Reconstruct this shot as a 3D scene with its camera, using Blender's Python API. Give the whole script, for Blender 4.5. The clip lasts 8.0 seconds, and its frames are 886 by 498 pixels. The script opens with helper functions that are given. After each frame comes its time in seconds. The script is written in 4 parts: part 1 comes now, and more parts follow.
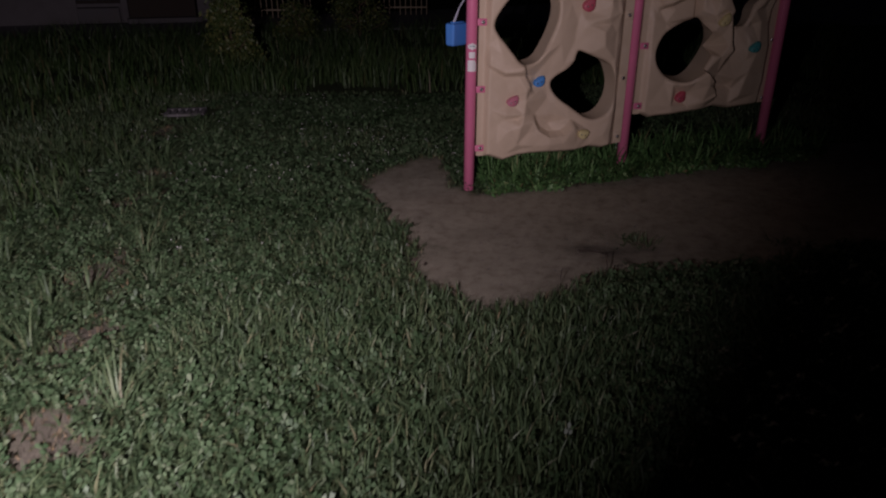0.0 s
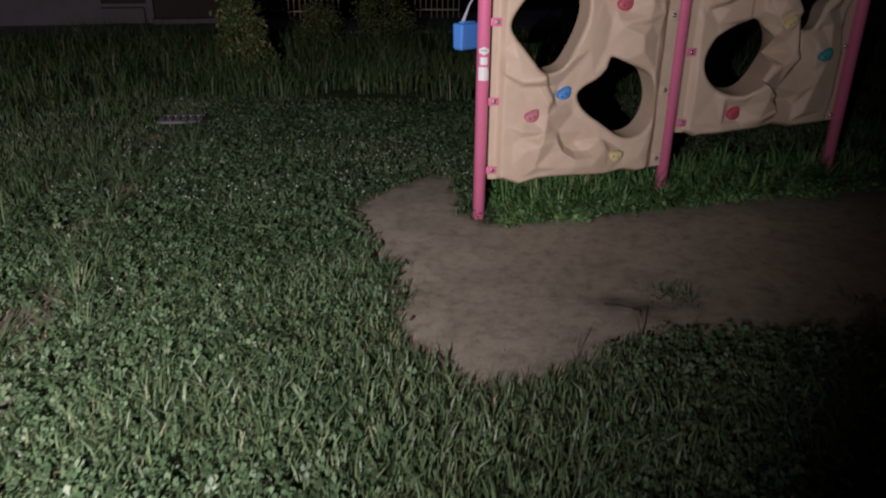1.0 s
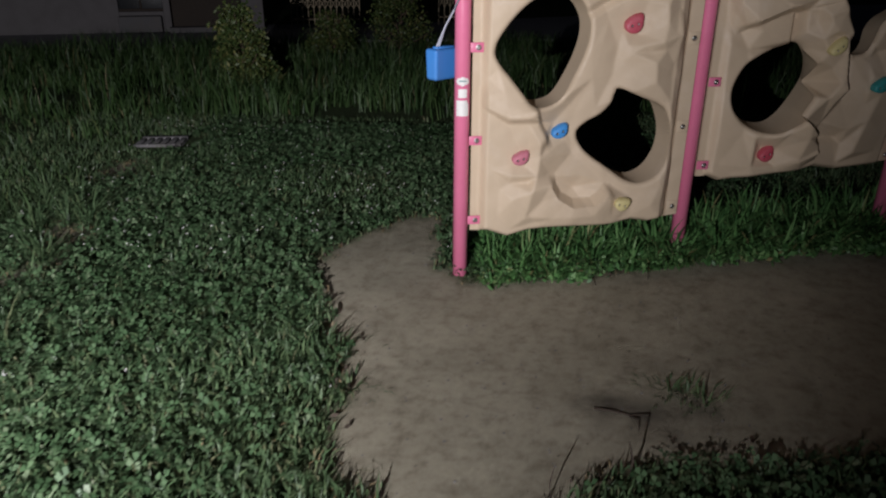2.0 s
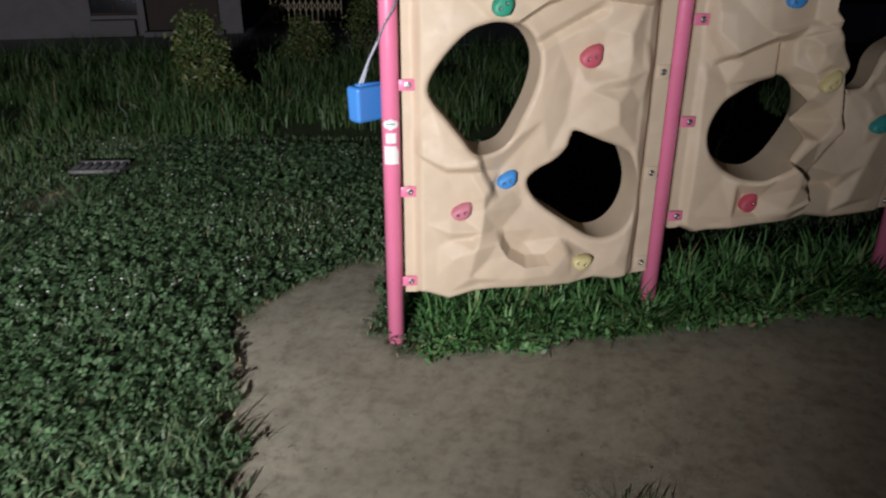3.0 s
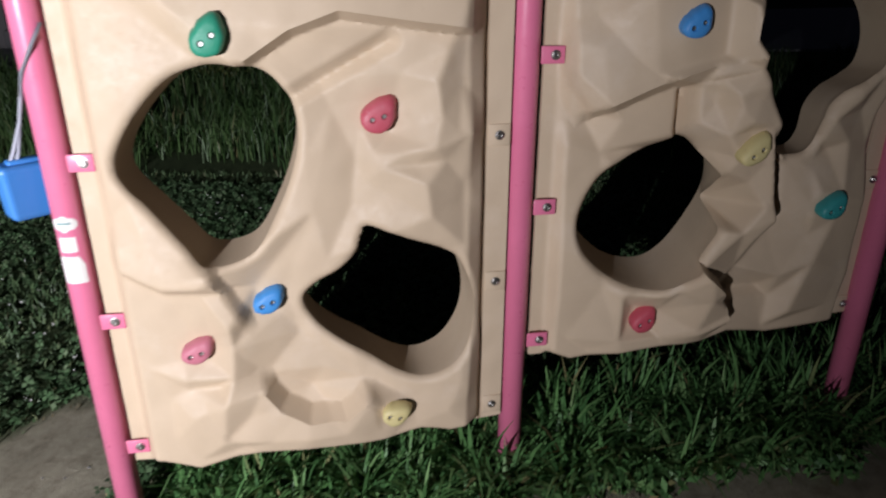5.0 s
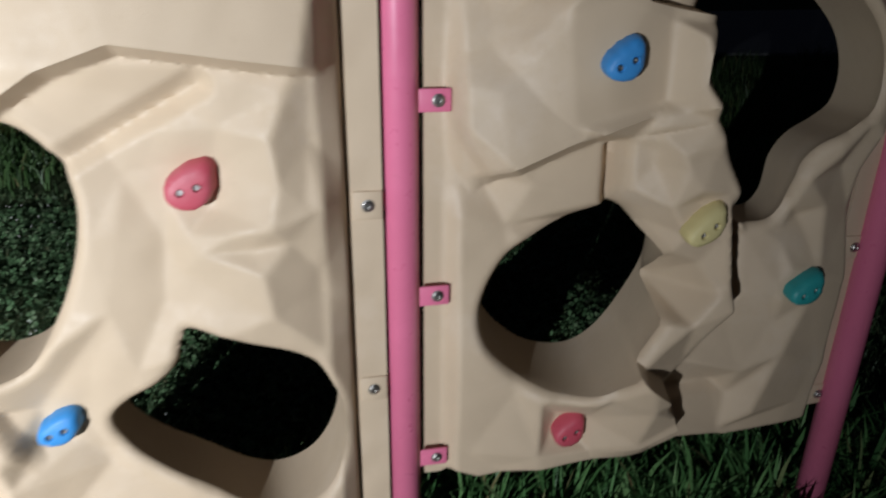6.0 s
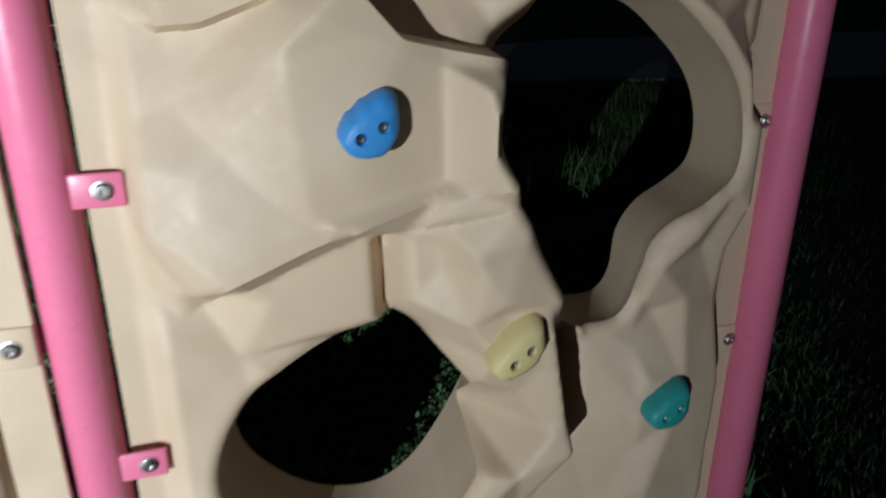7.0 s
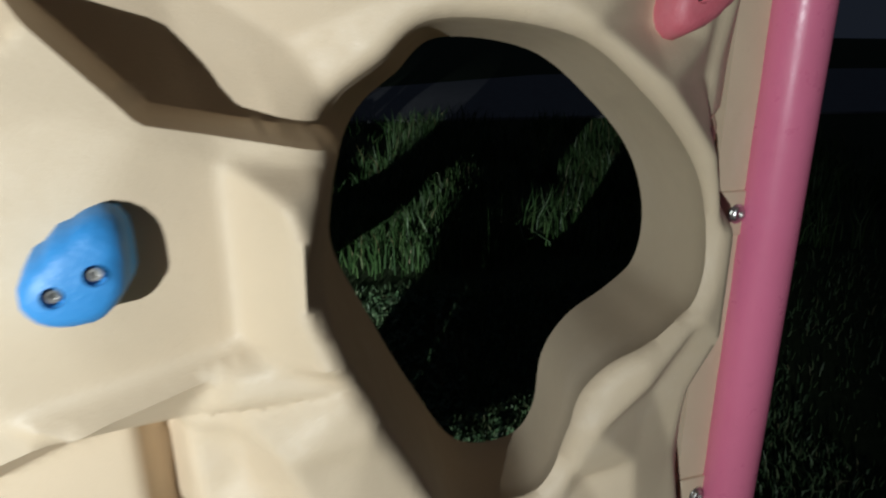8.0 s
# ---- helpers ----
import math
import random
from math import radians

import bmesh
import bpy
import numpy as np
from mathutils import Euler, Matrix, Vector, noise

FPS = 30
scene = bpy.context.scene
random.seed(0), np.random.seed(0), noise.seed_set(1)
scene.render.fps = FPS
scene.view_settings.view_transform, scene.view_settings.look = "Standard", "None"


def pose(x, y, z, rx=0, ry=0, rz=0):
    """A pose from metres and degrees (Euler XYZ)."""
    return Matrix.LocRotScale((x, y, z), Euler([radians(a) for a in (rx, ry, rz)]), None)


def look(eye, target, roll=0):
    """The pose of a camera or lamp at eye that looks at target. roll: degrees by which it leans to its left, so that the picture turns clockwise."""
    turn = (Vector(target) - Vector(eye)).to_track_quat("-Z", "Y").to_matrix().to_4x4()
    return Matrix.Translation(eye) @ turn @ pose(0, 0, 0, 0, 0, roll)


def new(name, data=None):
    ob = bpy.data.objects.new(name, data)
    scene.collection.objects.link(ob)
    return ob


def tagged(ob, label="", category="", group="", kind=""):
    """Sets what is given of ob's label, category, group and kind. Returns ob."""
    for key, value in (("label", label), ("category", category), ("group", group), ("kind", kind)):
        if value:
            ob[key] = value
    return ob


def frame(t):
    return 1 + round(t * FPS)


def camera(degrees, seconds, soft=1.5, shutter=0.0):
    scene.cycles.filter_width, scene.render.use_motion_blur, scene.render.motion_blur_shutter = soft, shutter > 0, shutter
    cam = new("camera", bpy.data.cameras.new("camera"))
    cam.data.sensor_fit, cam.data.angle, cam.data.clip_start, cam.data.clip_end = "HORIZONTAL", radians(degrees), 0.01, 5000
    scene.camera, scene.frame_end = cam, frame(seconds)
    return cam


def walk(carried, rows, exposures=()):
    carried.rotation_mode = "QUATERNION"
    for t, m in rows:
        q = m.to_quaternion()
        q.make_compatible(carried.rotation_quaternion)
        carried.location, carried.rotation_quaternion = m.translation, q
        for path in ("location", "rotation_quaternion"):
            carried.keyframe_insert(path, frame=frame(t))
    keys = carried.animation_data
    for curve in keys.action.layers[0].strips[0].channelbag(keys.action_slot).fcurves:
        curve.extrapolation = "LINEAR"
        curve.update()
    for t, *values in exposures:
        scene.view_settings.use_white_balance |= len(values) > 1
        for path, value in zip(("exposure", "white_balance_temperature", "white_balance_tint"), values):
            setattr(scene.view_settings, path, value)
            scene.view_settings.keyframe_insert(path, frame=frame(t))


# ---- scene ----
cam = camera(65.4, 8.0, soft=2.1, shutter=0.4)
PATH = [
    (0, (0.119, 0.032, 1.499), (0.072, 1.876, 0.725), 0.3),
    (0.5, (0.202, 0.404, 1.47), (0.132, 2.25, 0.703), 0.4),
    (1, (0.273, 0.764, 1.42), (0.129, 2.606, 0.655), 0.5),
    (1.5, (0.377, 1.137, 1.448), (0.169, 2.974, 0.684), 0.4),
    (2.8, (0.688, 1.929, 1.526), (0.439, 3.769, 0.782), 0.1),
    (3, (0.718, 2.044, 1.557), (0.489, 3.879, 0.794), 0.1),
    (3.5, (0.892, 2.311, 1.569), (0.693, 4.151, 0.809), 0.1),
    (4, (1.029, 2.603, 1.558), (0.836, 4.442, 0.795), 0.1),
    (4.5, (1.132, 2.909, 1.581), (0.948, 4.749, 0.819), 0.1),
    (4.7, (1.188, 3.012, 1.557), (1.006, 4.857, 0.807), 0.0),
    (5.8, (1.417, 3.599, 1.588), (1.285, 5.439, 0.815), 0.4),
    (6, (1.458, 3.692, 1.59), (1.353, 5.54, 0.831), 0.5),
    (6.5, (1.613, 3.933, 1.571), (1.633, 5.794, 0.837), 0.3),
    (7, (1.742, 4.137, 1.585), (1.852, 6.012, 0.897), 0.3),
    (7.5, (1.818, 4.335, 1.594), (1.96, 6.227, 0.962), 0.4),
    (8, (1.913, 4.481, 1.601), (2.092, 6.381, 1.001), 0.7),
]
# seconds, stops, white balance: the picture starts a little warm and pink
EXPOSURES = [(0, -2.25, 6750, 44), (0.5, -1.55, 6750, 40), (1.0, -1.15, 6750, 33), (1.5, -1.0, 6600, 21), (3.0, -0.3, 6450, 17), (4.0, -0.15, 6400, 20), (4.7, -0.08, 6400, 20),
             (6.0, 0.2, 6150, 11), (6.5, 0.56, 6000, 9), (7.0, 0.82, 6000, 7), (7.5, 1.05, 6100, 6), (8.0, 1.55, 6250, 3)]
walk(cam, [(t, look(eye, target, roll)) for t, eye, target, roll in PATH], EXPOSURES)

from mathutils.geometry import delaunay_2d_cdt

# ---- world and light ----
world = bpy.data.worlds.new("night_sky")
scene.world = world
world.use_nodes = True
wn = world.node_tree.nodes["Background"]
wn.inputs["Color"].default_value = (0.42, 0.5, 0.75, 1)
wn.inputs["Strength"].default_value = 0.007

# the torch held beside the camera
torch = bpy.data.lights.new("torch", "SPOT")
torch.energy, torch.color = 3000.0, (0.95, 0.98, 1.0)
torch.spot_size, torch.spot_blend, torch.shadow_soft_size = radians(140), 1.0, 0.012
new("torch", torch).matrix_world = look((-0.38, -0.25, 1.45), (-2.4, 2.6, 1.44))


# ---- small builders ----
def mesh_of(name, verts, faces, material, smooth=True):
    me = bpy.data.meshes.new(name)
    me.from_pydata([tuple(v) for v in verts] if len(verts) < 2000 else verts, [], faces)
    me.materials.append(material)
    if smooth:
        me.polygons.foreach_set("use_smooth", [True] * len(me.polygons))
    me.update()
    return me


def part(name, bm, material, parent, label="", smooth=True):
    """One mesh object made of bm, under parent."""
    bmesh.ops.recalc_face_normals(bm, faces=bm.faces)
    me = bpy.data.meshes.new(name)
    bm.to_mesh(me)
    bm.free()
    me.materials.append(material)
    if smooth:
        me.polygons.foreach_set("use_smooth", [True] * len(me.polygons))
    ob = new(name, me)
    ob.parent = parent
    return tagged(ob, label)


def box(bm, size, m, bevel=0.0, segments=2):
    r = bmesh.ops.create_cube(bm, size=1.0, matrix=m @ Matrix.Diagonal((*size, 1)))
    if bevel:
        edges = list({e for v in r["verts"] for e in v.link_edges})
        bmesh.ops.bevel(bm, geom=edges, offset=bevel, segments=segments, affect="EDGES", profile=0.5)


def lathe(bm, profile, segs, m):
    """A turned shape: profile is (radius, height) from the bottom up."""
    rings = []
    for r, h in profile:
        if r < 1e-6:
            rings.append([bm.verts.new(m @ Vector((0, 0, h)))])
        else:
            rings.append([bm.verts.new(m @ Vector((r * math.cos(2 * math.pi * i / segs), r * math.sin(2 * math.pi * i / segs), h))) for i in range(segs)])
    for a, b in zip(rings, rings[1:]):
        for i in range(segs):
            j = (i + 1) % segs
            if len(a) == 1:
                bm.faces.new((a[0], b[i], b[j]))
            elif len(b) == 1:
                bm.faces.new((a[i], a[j], b[0]))
            else:
                bm.faces.new((a[i], a[j], b[j], b[i]))


def tube(bm, path, radius, segs=8):
    """A round bar along a line of points."""
    rings = []
    for i, p in enumerate(path):
        p = Vector(p)
        d = (Vector(path[min(i + 1, len(path) - 1)]) - Vector(path[max(i - 1, 0)])).normalized()
        q = d.to_track_quat("Z", "Y").to_matrix()
        r = radius[i] if isinstance(radius, (list, tuple)) else radius
        rings.append([bm.verts.new(p + q @ Vector((r * math.cos(2 * math.pi * k / segs), r * math.sin(2 * math.pi * k / segs), 0))) for k in range(segs)])
    for a, b in zip(rings, rings[1:]):
        for k in range(segs):
            j = (k + 1) % segs
            bm.faces.new((a[k], a[j], b[j], b[k]))
    bm.faces.new(rings[0][::-1])
    bm.faces.new(rings[-1])


# ---- materials ----
def material(name, base, rough=0.6, metal=0.0):
    m = bpy.data.materials.new(name)
    m.use_nodes = True
    b = m.node_tree.nodes["Principled BSDF"]
    b.inputs["Base Color"].default_value = (*base, 1)
    b.inputs["Roughness"].default_value = rough
    b.inputs["Metallic"].default_value = metal
    return m, m.node_tree.nodes, m.node_tree.links, b


def noise_node(n, l, scale, detail=4.0, rough=0.6, vector=None):
    t = n.new("ShaderNodeTexNoise")
    t.inputs["Scale"].default_value, t.inputs["Detail"].default_value, t.inputs["Roughness"].default_value = scale, detail, rough
    if vector:
        l.new(vector, t.inputs["Vector"])
    return t


def ramp(n, l, source, stops):
    r = n.new("ShaderNodeValToRGB")
    while len(r.color_ramp.elements) < len(stops):
        r.color_ramp.elements.new(0.5)
    for e, (p, c) in zip(r.color_ramp.elements, stops):
        e.position, e.color = p, (*c, 1) if len(c) == 3 else c
    l.new(source, r.inputs["Fac"])
    return r


def mix(n, l, fac, a, b, kind="MIX"):
    x = n.new("ShaderNodeMix")
    x.data_type, x.blend_type = "RGBA", kind
    for socket, v in ((x.inputs[0], fac), (x.inputs[6], a), (x.inputs[7], b)):
        if isinstance(v, (int, float)):
            socket.default_value = v
        elif isinstance(v, tuple):
            socket.default_value = (*v, 1)
        else:
            l.new(v, socket)
    return x.outputs[2]


def bump(n, l, b, height, strength, distance):
    k = n.new("ShaderNodeBump")
    k.inputs["Strength"].default_value, k.inputs["Distance"].default_value = strength, distance
    l.new(height, k.inputs["Height"])
    l.new(k.outputs["Normal"], b.inputs["Normal"])


def worn(name, base, dirt, rough, fine=260.0, metal=0.0, amount=0.35, relief=0.0006, coat=0.0):
    """Painted metal or moulded plastic with grime, scuffs and a fine grain."""
    m, n, l, b = material(name, base, rough, metal)
    co = n.new("ShaderNodeTexCoord").outputs["Object"]
    big = noise_node(n, l, 3.5, 6, 0.65, co)
    spots = noise_node(n, l, 38.0, 5, 0.7, co)
    grain = noise_node(n, l, fine, 3, 0.6, co)
    f = ramp(n, l, big.outputs["Fac"], [(0.42, (0, 0, 0)), (0.72, (amount, amount, amount))])
    c = mix(n, l, f.outputs["Color"], base, dirt)
    f2 = ramp(n, l, spots.outputs["Fac"], [(0.60, (0, 0, 0)), (0.74, (amount * 0.6,) * 3)])
    c = mix(n, l, f2.outputs["Color"], c, dirt)
    l.new(c, b.inputs["Base Color"])
    r = ramp(n, l, spots.outputs["Fac"], [(0.3, (rough - 0.08,) * 3), (0.75, (min(rough + 0.18, 1),) * 3)])
    l.new(r.outputs["Color"], b.inputs["Roughness"])
    bump(n, l, b, grain.outputs["Fac"], 0.5, relief)
    b.inputs["Coat Weight"].default_value = coat
    return m


def leafy(name, stops, rough=0.5, through_light=0.25):
    """Leaves and blades, each with a tone of its own."""
    m, n, l, b = material(name, stops[0][1], rough)
    g = n.new("ShaderNodeNewGeometry")
    co = n.new("ShaderNodeTexCoord").outputs["Object"]
    r = ramp(n, l, g.outputs["Random Per Island"], stops)
    patch = noise_node(n, l, 1.1, 4, 0.6, co)
    tone = ramp(n, l, patch.outputs["Fac"], [(0.3, (0.62, 0.66, 0.55)), (0.7, (1.15, 1.08, 1.0))])
    c = mix(n, l, 1.0, r.outputs["Color"], tone.outputs["Color"], "MULTIPLY")
    l.new(c, b.inputs["Base Color"])
    b.inputs["Subsurface Weight"].default_value = 0.0
    b.inputs["Specular IOR Level"].default_value = 0.35
    return m


BEIGE = worn("beige_plastic", (0.575, 0.452, 0.318), (0.43, 0.332, 0.23), 0.52, 420, relief=0.0008, amount=0.28)
bn, bl = BEIGE.node_tree.nodes, BEIGE.node_tree.links
bb = bn["Principled BSDF"]
old = bb.inputs["Base Color"].links[0].from_socket
bco = bn.new("ShaderNodeTexCoord").outputs["Object"]
scuff = noise_node(bn, bl, 4.2, 7, 0.72, bco)
smear = ramp(bn, bl, scuff.outputs["Fac"], [(0.54, (0, 0, 0)), (0.72, (0.24, 0.24, 0.24))])
bl.new(mix(bn, bl, smear.outputs["Color"], old, (0.70, 0.61, 0.52)), bb.inputs["Base Color"])
bb.inputs["Specular IOR Level"].default_value = 0.4
PINK = worn("pink_paint", (0.74, 0.19, 0.32), (0.52, 0.12, 0.18), 0.32, 300, amount=0.3, relief=0.0003)
STEEL = worn("bolt_steel", (0.55, 0.54, 0.52), (0.25, 0.2, 0.15), 0.32, 600, metal=1.0, relief=0.0002)
DARKHOLE = worn("bolt_recess", (0.05, 0.05, 0.05), (0.1, 0.08, 0.06), 0.6, 600)
WHITE = worn("white_sticker", (0.78, 0.77, 0.74), (0.5, 0.46, 0.42), 0.5, 300, relief=0.0001)
INK = worn("sticker_print", (0.16, 0.3, 0.3), (0.3, 0.35, 0.35), 0.6, 300, relief=0.0001)
HOLD = {
    "blue": worn("blue_resin", (0.04, 0.27, 0.66), (0.10, 0.2, 0.36), 0.45, 240, relief=0.0012, amount=0.25),
    "green": worn("green_resin", (0.02, 0.28, 0.17), (0.06, 0.18, 0.12), 0.45, 240, relief=0.0012, amount=0.25),
    "teal": worn("teal_resin", (0.03, 0.30, 0.30), (0.08, 0.2, 0.2), 0.45, 240, relief=0.0012, amount=0.25),
    "red": worn("red_resin", (0.52, 0.075, 0.11), (0.6, 0.4, 0.42), 0.45, 240, relief=0.0012, amount=0.4),
    "pink": worn("pink_resin", (0.58, 0.2, 0.26), (0.42, 0.1, 0.13), 0.5, 240, relief=0.0012, amount=0.4),
    "yellow": worn("yellow_resin", (0.66, 0.57, 0.27), (0.5, 0.42, 0.2), 0.5, 240, relief=0.0012, amount=0.3),
}
BOXBLUE = worn("blue_plastic", (0.05, 0.235, 0.62), (0.08, 0.2, 0.45), 0.36, 200, relief=0.0006, amount=0.25)
CORD = worn("grey_cord", (0.42, 0.44, 0.5), (0.25, 0.25, 0.28), 0.8, 500)
CONCRETE = worn("old_concrete", (0.15, 0.146, 0.15), (0.17, 0.15, 0.135), 0.9, 90, relief=0.003, amount=0.6)
# pale plaster with the torch's weak reach at that distance darkened into its colour
PLASTER = worn("dimmed_plaster", (0.19, 0.178, 0.18), (0.13, 0.12, 0.118), 0.9, 60, relief=0.003, amount=0.5)
LANE = worn("lane_concrete", (0.30, 0.30, 0.315), (0.2, 0.2, 0.2), 0.9, 120, relief=0.004, amount=0.6)
GATEPAINT = worn("cream_gate_paint", (0.6, 0.5, 0.34), (0.3, 0.2, 0.12), 0.5, 90)
DARKWOOD = worn("dark_wood", (0.05, 0.035, 0.025), (0.03, 0.02, 0.015), 0.7, 60)
GLASS, gn, gl, gb = material("window_glass", (0.02, 0.022, 0.025), 0.08)
BARK = worn("bark", (0.13, 0.09, 0.06), (0.06, 0.045, 0.03), 0.9, 120, relief=0.004)
TWIG = worn("dead_twig", (0.06, 0.042, 0.03), (0.03, 0.02, 0.015), 0.9, 200)
LAWN = leafy("lawn_blades", [(0.0, (0.05, 0.09, 0.044)), (0.55, (0.085, 0.148, 0.074)), (0.9, (0.12, 0.18, 0.09)), (1.0, (0.18, 0.18, 0.11))], 0.5)
CLOVER = leafy("clover_leaves", [(0.0, (0.042, 0.088, 0.042)), (0.6, (0.08, 0.148, 0.076)), (0.9, (0.12, 0.195, 0.11)), (1.0, (0.17, 0.23, 0.15))], 0.42)
LONG = leafy("long_grass_blades", [(0.0, (0.05, 0.14, 0.05)), (0.7, (0.12, 0.28, 0.1)), (0.93, (0.18, 0.33, 0.14)), (1.0, (0.25, 0.21, 0.11))], 0.45)
MEADOW = leafy("meadow_blades", [(0.0, (0.026, 0.065, 0.02)), (0.7, (0.06, 0.12, 0.04)), (0.93, (0.09, 0.15, 0.06)), (1.0, (0.18, 0.15, 0.08))], 0.5)
DRY = leafy("dry_grass_blades", [(0.0, (0.16, 0.11, 0.06)), (0.6, (0.26, 0.19, 0.11)), (1.0, (0.34, 0.26, 0.16))], 0.7)
BUSHLEAF = leafy("bush_leaves", [(0.0, (0.045, 0.08, 0.025)), (0.7, (0.09, 0.13, 0.042)), (1.0, (0.19, 0.19, 0.07))], 0.5)


def ground_material():
    m, n, l, b = material("soil", (0.2, 0.16, 0.12), 0.95)
    co = n.new("ShaderNodeTexCoord").outputs["Object"]
    bare = n.new("ShaderNodeAttribute")
    bare.attribute_name = "bare"
    big = noise_node(n, l, 1.6, 6, 0.6, co)
    mid = noise_node(n, l, 13.0, 8, 0.75, co)
    fine = noise_node(n, l, 150.0, 5, 0.75, co)
    grit = noise_node(n, l, 620.0, 2, 0.7, co)
    dirt = ramp(n, l, big.outputs["Fac"], [(0.3, (0.35, 0.32, 0.242)), (0.7, (0.45, 0.415, 0.32))])
    blot = ramp(n, l, mid.outputs["Fac"], [(0.32, (0.62, 0.59, 0.56)), (0.5, (0.98, 0.97, 0.96)), (0.68, (1.16, 1.15, 1.13))])
    c = mix(n, l, 1.0, dirt.outputs["Color"], blot.outputs["Color"], "MULTIPLY")
    g2 = ramp(n, l, grit.outputs["Fac"], [(0.3, (0.75, 0.73, 0.7)), (0.7, (1.18, 1.17, 1.15))])
    c = mix(n, l, 0.6, c, g2.outputs["Color"], "MULTIPLY")
    under = ramp(n, l, mid.outputs["Fac"], [(0.3, (0.035, 0.058, 0.022)), (0.7, (0.07, 0.095, 0.04))])
    c = mix(n, l, bare.outputs["Fac"], under.outputs["Color"], c)
    damp = n.new("ShaderNodeAttribute")
    damp.attribute_name = "damp"
    c = mix(n, l, damp.outputs["Fac"], c, (0.05, 0.042, 0.036))
    l.new(c, b.inputs["Base Color"])
    h = n.new("ShaderNodeMath")
    h.operation = "ADD"
    l.new(fine.outputs["Fac"], h.inputs[0])
    l.new(grit.outputs["Fac"], h.inputs[1])
    h2 = n.new("ShaderNodeMath")
    h2.operation = "MULTIPLY_ADD"
    h2.inputs[1].default_value = 2.2
    l.new(mid.outputs["Fac"], h2.inputs[0])
    l.new(h.outputs["Value"], h2.inputs[2])
    bump(n, l, b, h2.outputs["Value"], 0.8, 0.006)
    b.inputs["Specular IOR Level"].default_value = 0.2
    return m


SOIL = ground_material()

# ---- plan of the wall: s runs along it, w stands out towards the dirt, z is up ----
TURN_WALL = radians(14.7)
ALONG = Vector((math.cos(TURN_WALL), math.sin(TURN_WALL), 0))
OUT = Vector((math.sin(TURN_WALL), -math.cos(TURN_WALL), 0))
FOOT = Vector((0.179, 4.70, 0))
WALL_M = Matrix.Translation(FOOT) @ Matrix(((ALONG.x, -OUT.x, 0, 0), (ALONG.y, -OUT.y, 0, 0), (0, 0, 1, 0), (0, 0, 0, 1)))
POSTS = (0.0, 1.158, 2.298)          # s of the three posts


def lump(x, y, seed, scale):
    """Cheap smooth unevenness between -1 and 1 for arrays of places."""
    rng = np.random.default_rng(seed)
    total = np.zeros_like(x, dtype=float)
    for k in range(7):
        a, ph, f = rng.uniform(0, 6.283), rng.uniform(0, 6.283), scale * rng.uniform(0.6, 2.4)
        total += np.sin((x * math.cos(a) + y * math.sin(a)) * f + ph) / 7 * 1.8
    return total


def step(a, b, v):
    t = np.clip((v - a) / (b - a), 0, 1)
    return t * t * (3 - 2 * t)


def wall_sw(x, y):
    dx, dy = x - FOOT.x, y - FOOT.y
    return dx * ALONG.x + dy * ALONG.y, dx * OUT.x + dy * OUT.y


def ground_z(x, y):
    x, y = np.asarray(x, float), np.asarray(y, float)
    s, w = wall_sw(x, y)
    near = step(1.6, 0.2, w) * step(-6, -2, w)
    bank = 0.055 * np.clip(s / 1.16, 0, 2.6) * near
    return bank + 0.011 * lump(x, y, 5, 2.2) + 0.004 * lump(x, y, 6, 9.0)


# outline of the worn dirt round the wall
DIRT = [(-0.62, 4.72), (-0.42, 4.28), (-0.2, 3.72), (-0.06, 3.2), (0.2, 2.86), (0.5, 2.95), (0.84, 3.24), (1.25, 3.3), (1.7, 3.42), (2.6, 3.8),
        (4.2, 4.6), (4.6, 5.6), (3.4, 5.75), (2.75, 5.5), (2.35, 5.16), (1.75, 4.99), (1.2, 4.84), (0.7, 4.66), (0.2, 4.56), (0.08, 4.8), (0.0, 5.3), (-0.1, 5.62), (-0.36, 5.32), (-0.5, 5.04)]


def inside(poly, x, y):
    hit = np.zeros(x.shape, bool)
    for (x0, y0), (x1, y1) in zip(poly, poly[1:] + poly[:1]):
        c = (y0 > y) != (y1 > y)
        hit ^= c & (x < (x1 - x0) * (y - y0) / (y1 - y0 + 1e-12) + x0)
    return hit


def edge_distance(poly, x, y, closed=True):
    best = np.full(x.shape, 1e9)
    for (x0, y0), (x1, y1) in zip(poly, (poly[1:] + poly[:1]) if closed else poly[1:]):
        dx, dy = x1 - x0, y1 - y0
        t = np.clip(((x - x0) * dx + (y - y0) * dy) / (dx * dx + dy * dy + 1e-12), 0, 1)
        best = np.minimum(best, np.hypot(x - x0 - t * dx, y - y0 - t * dy))
    return best


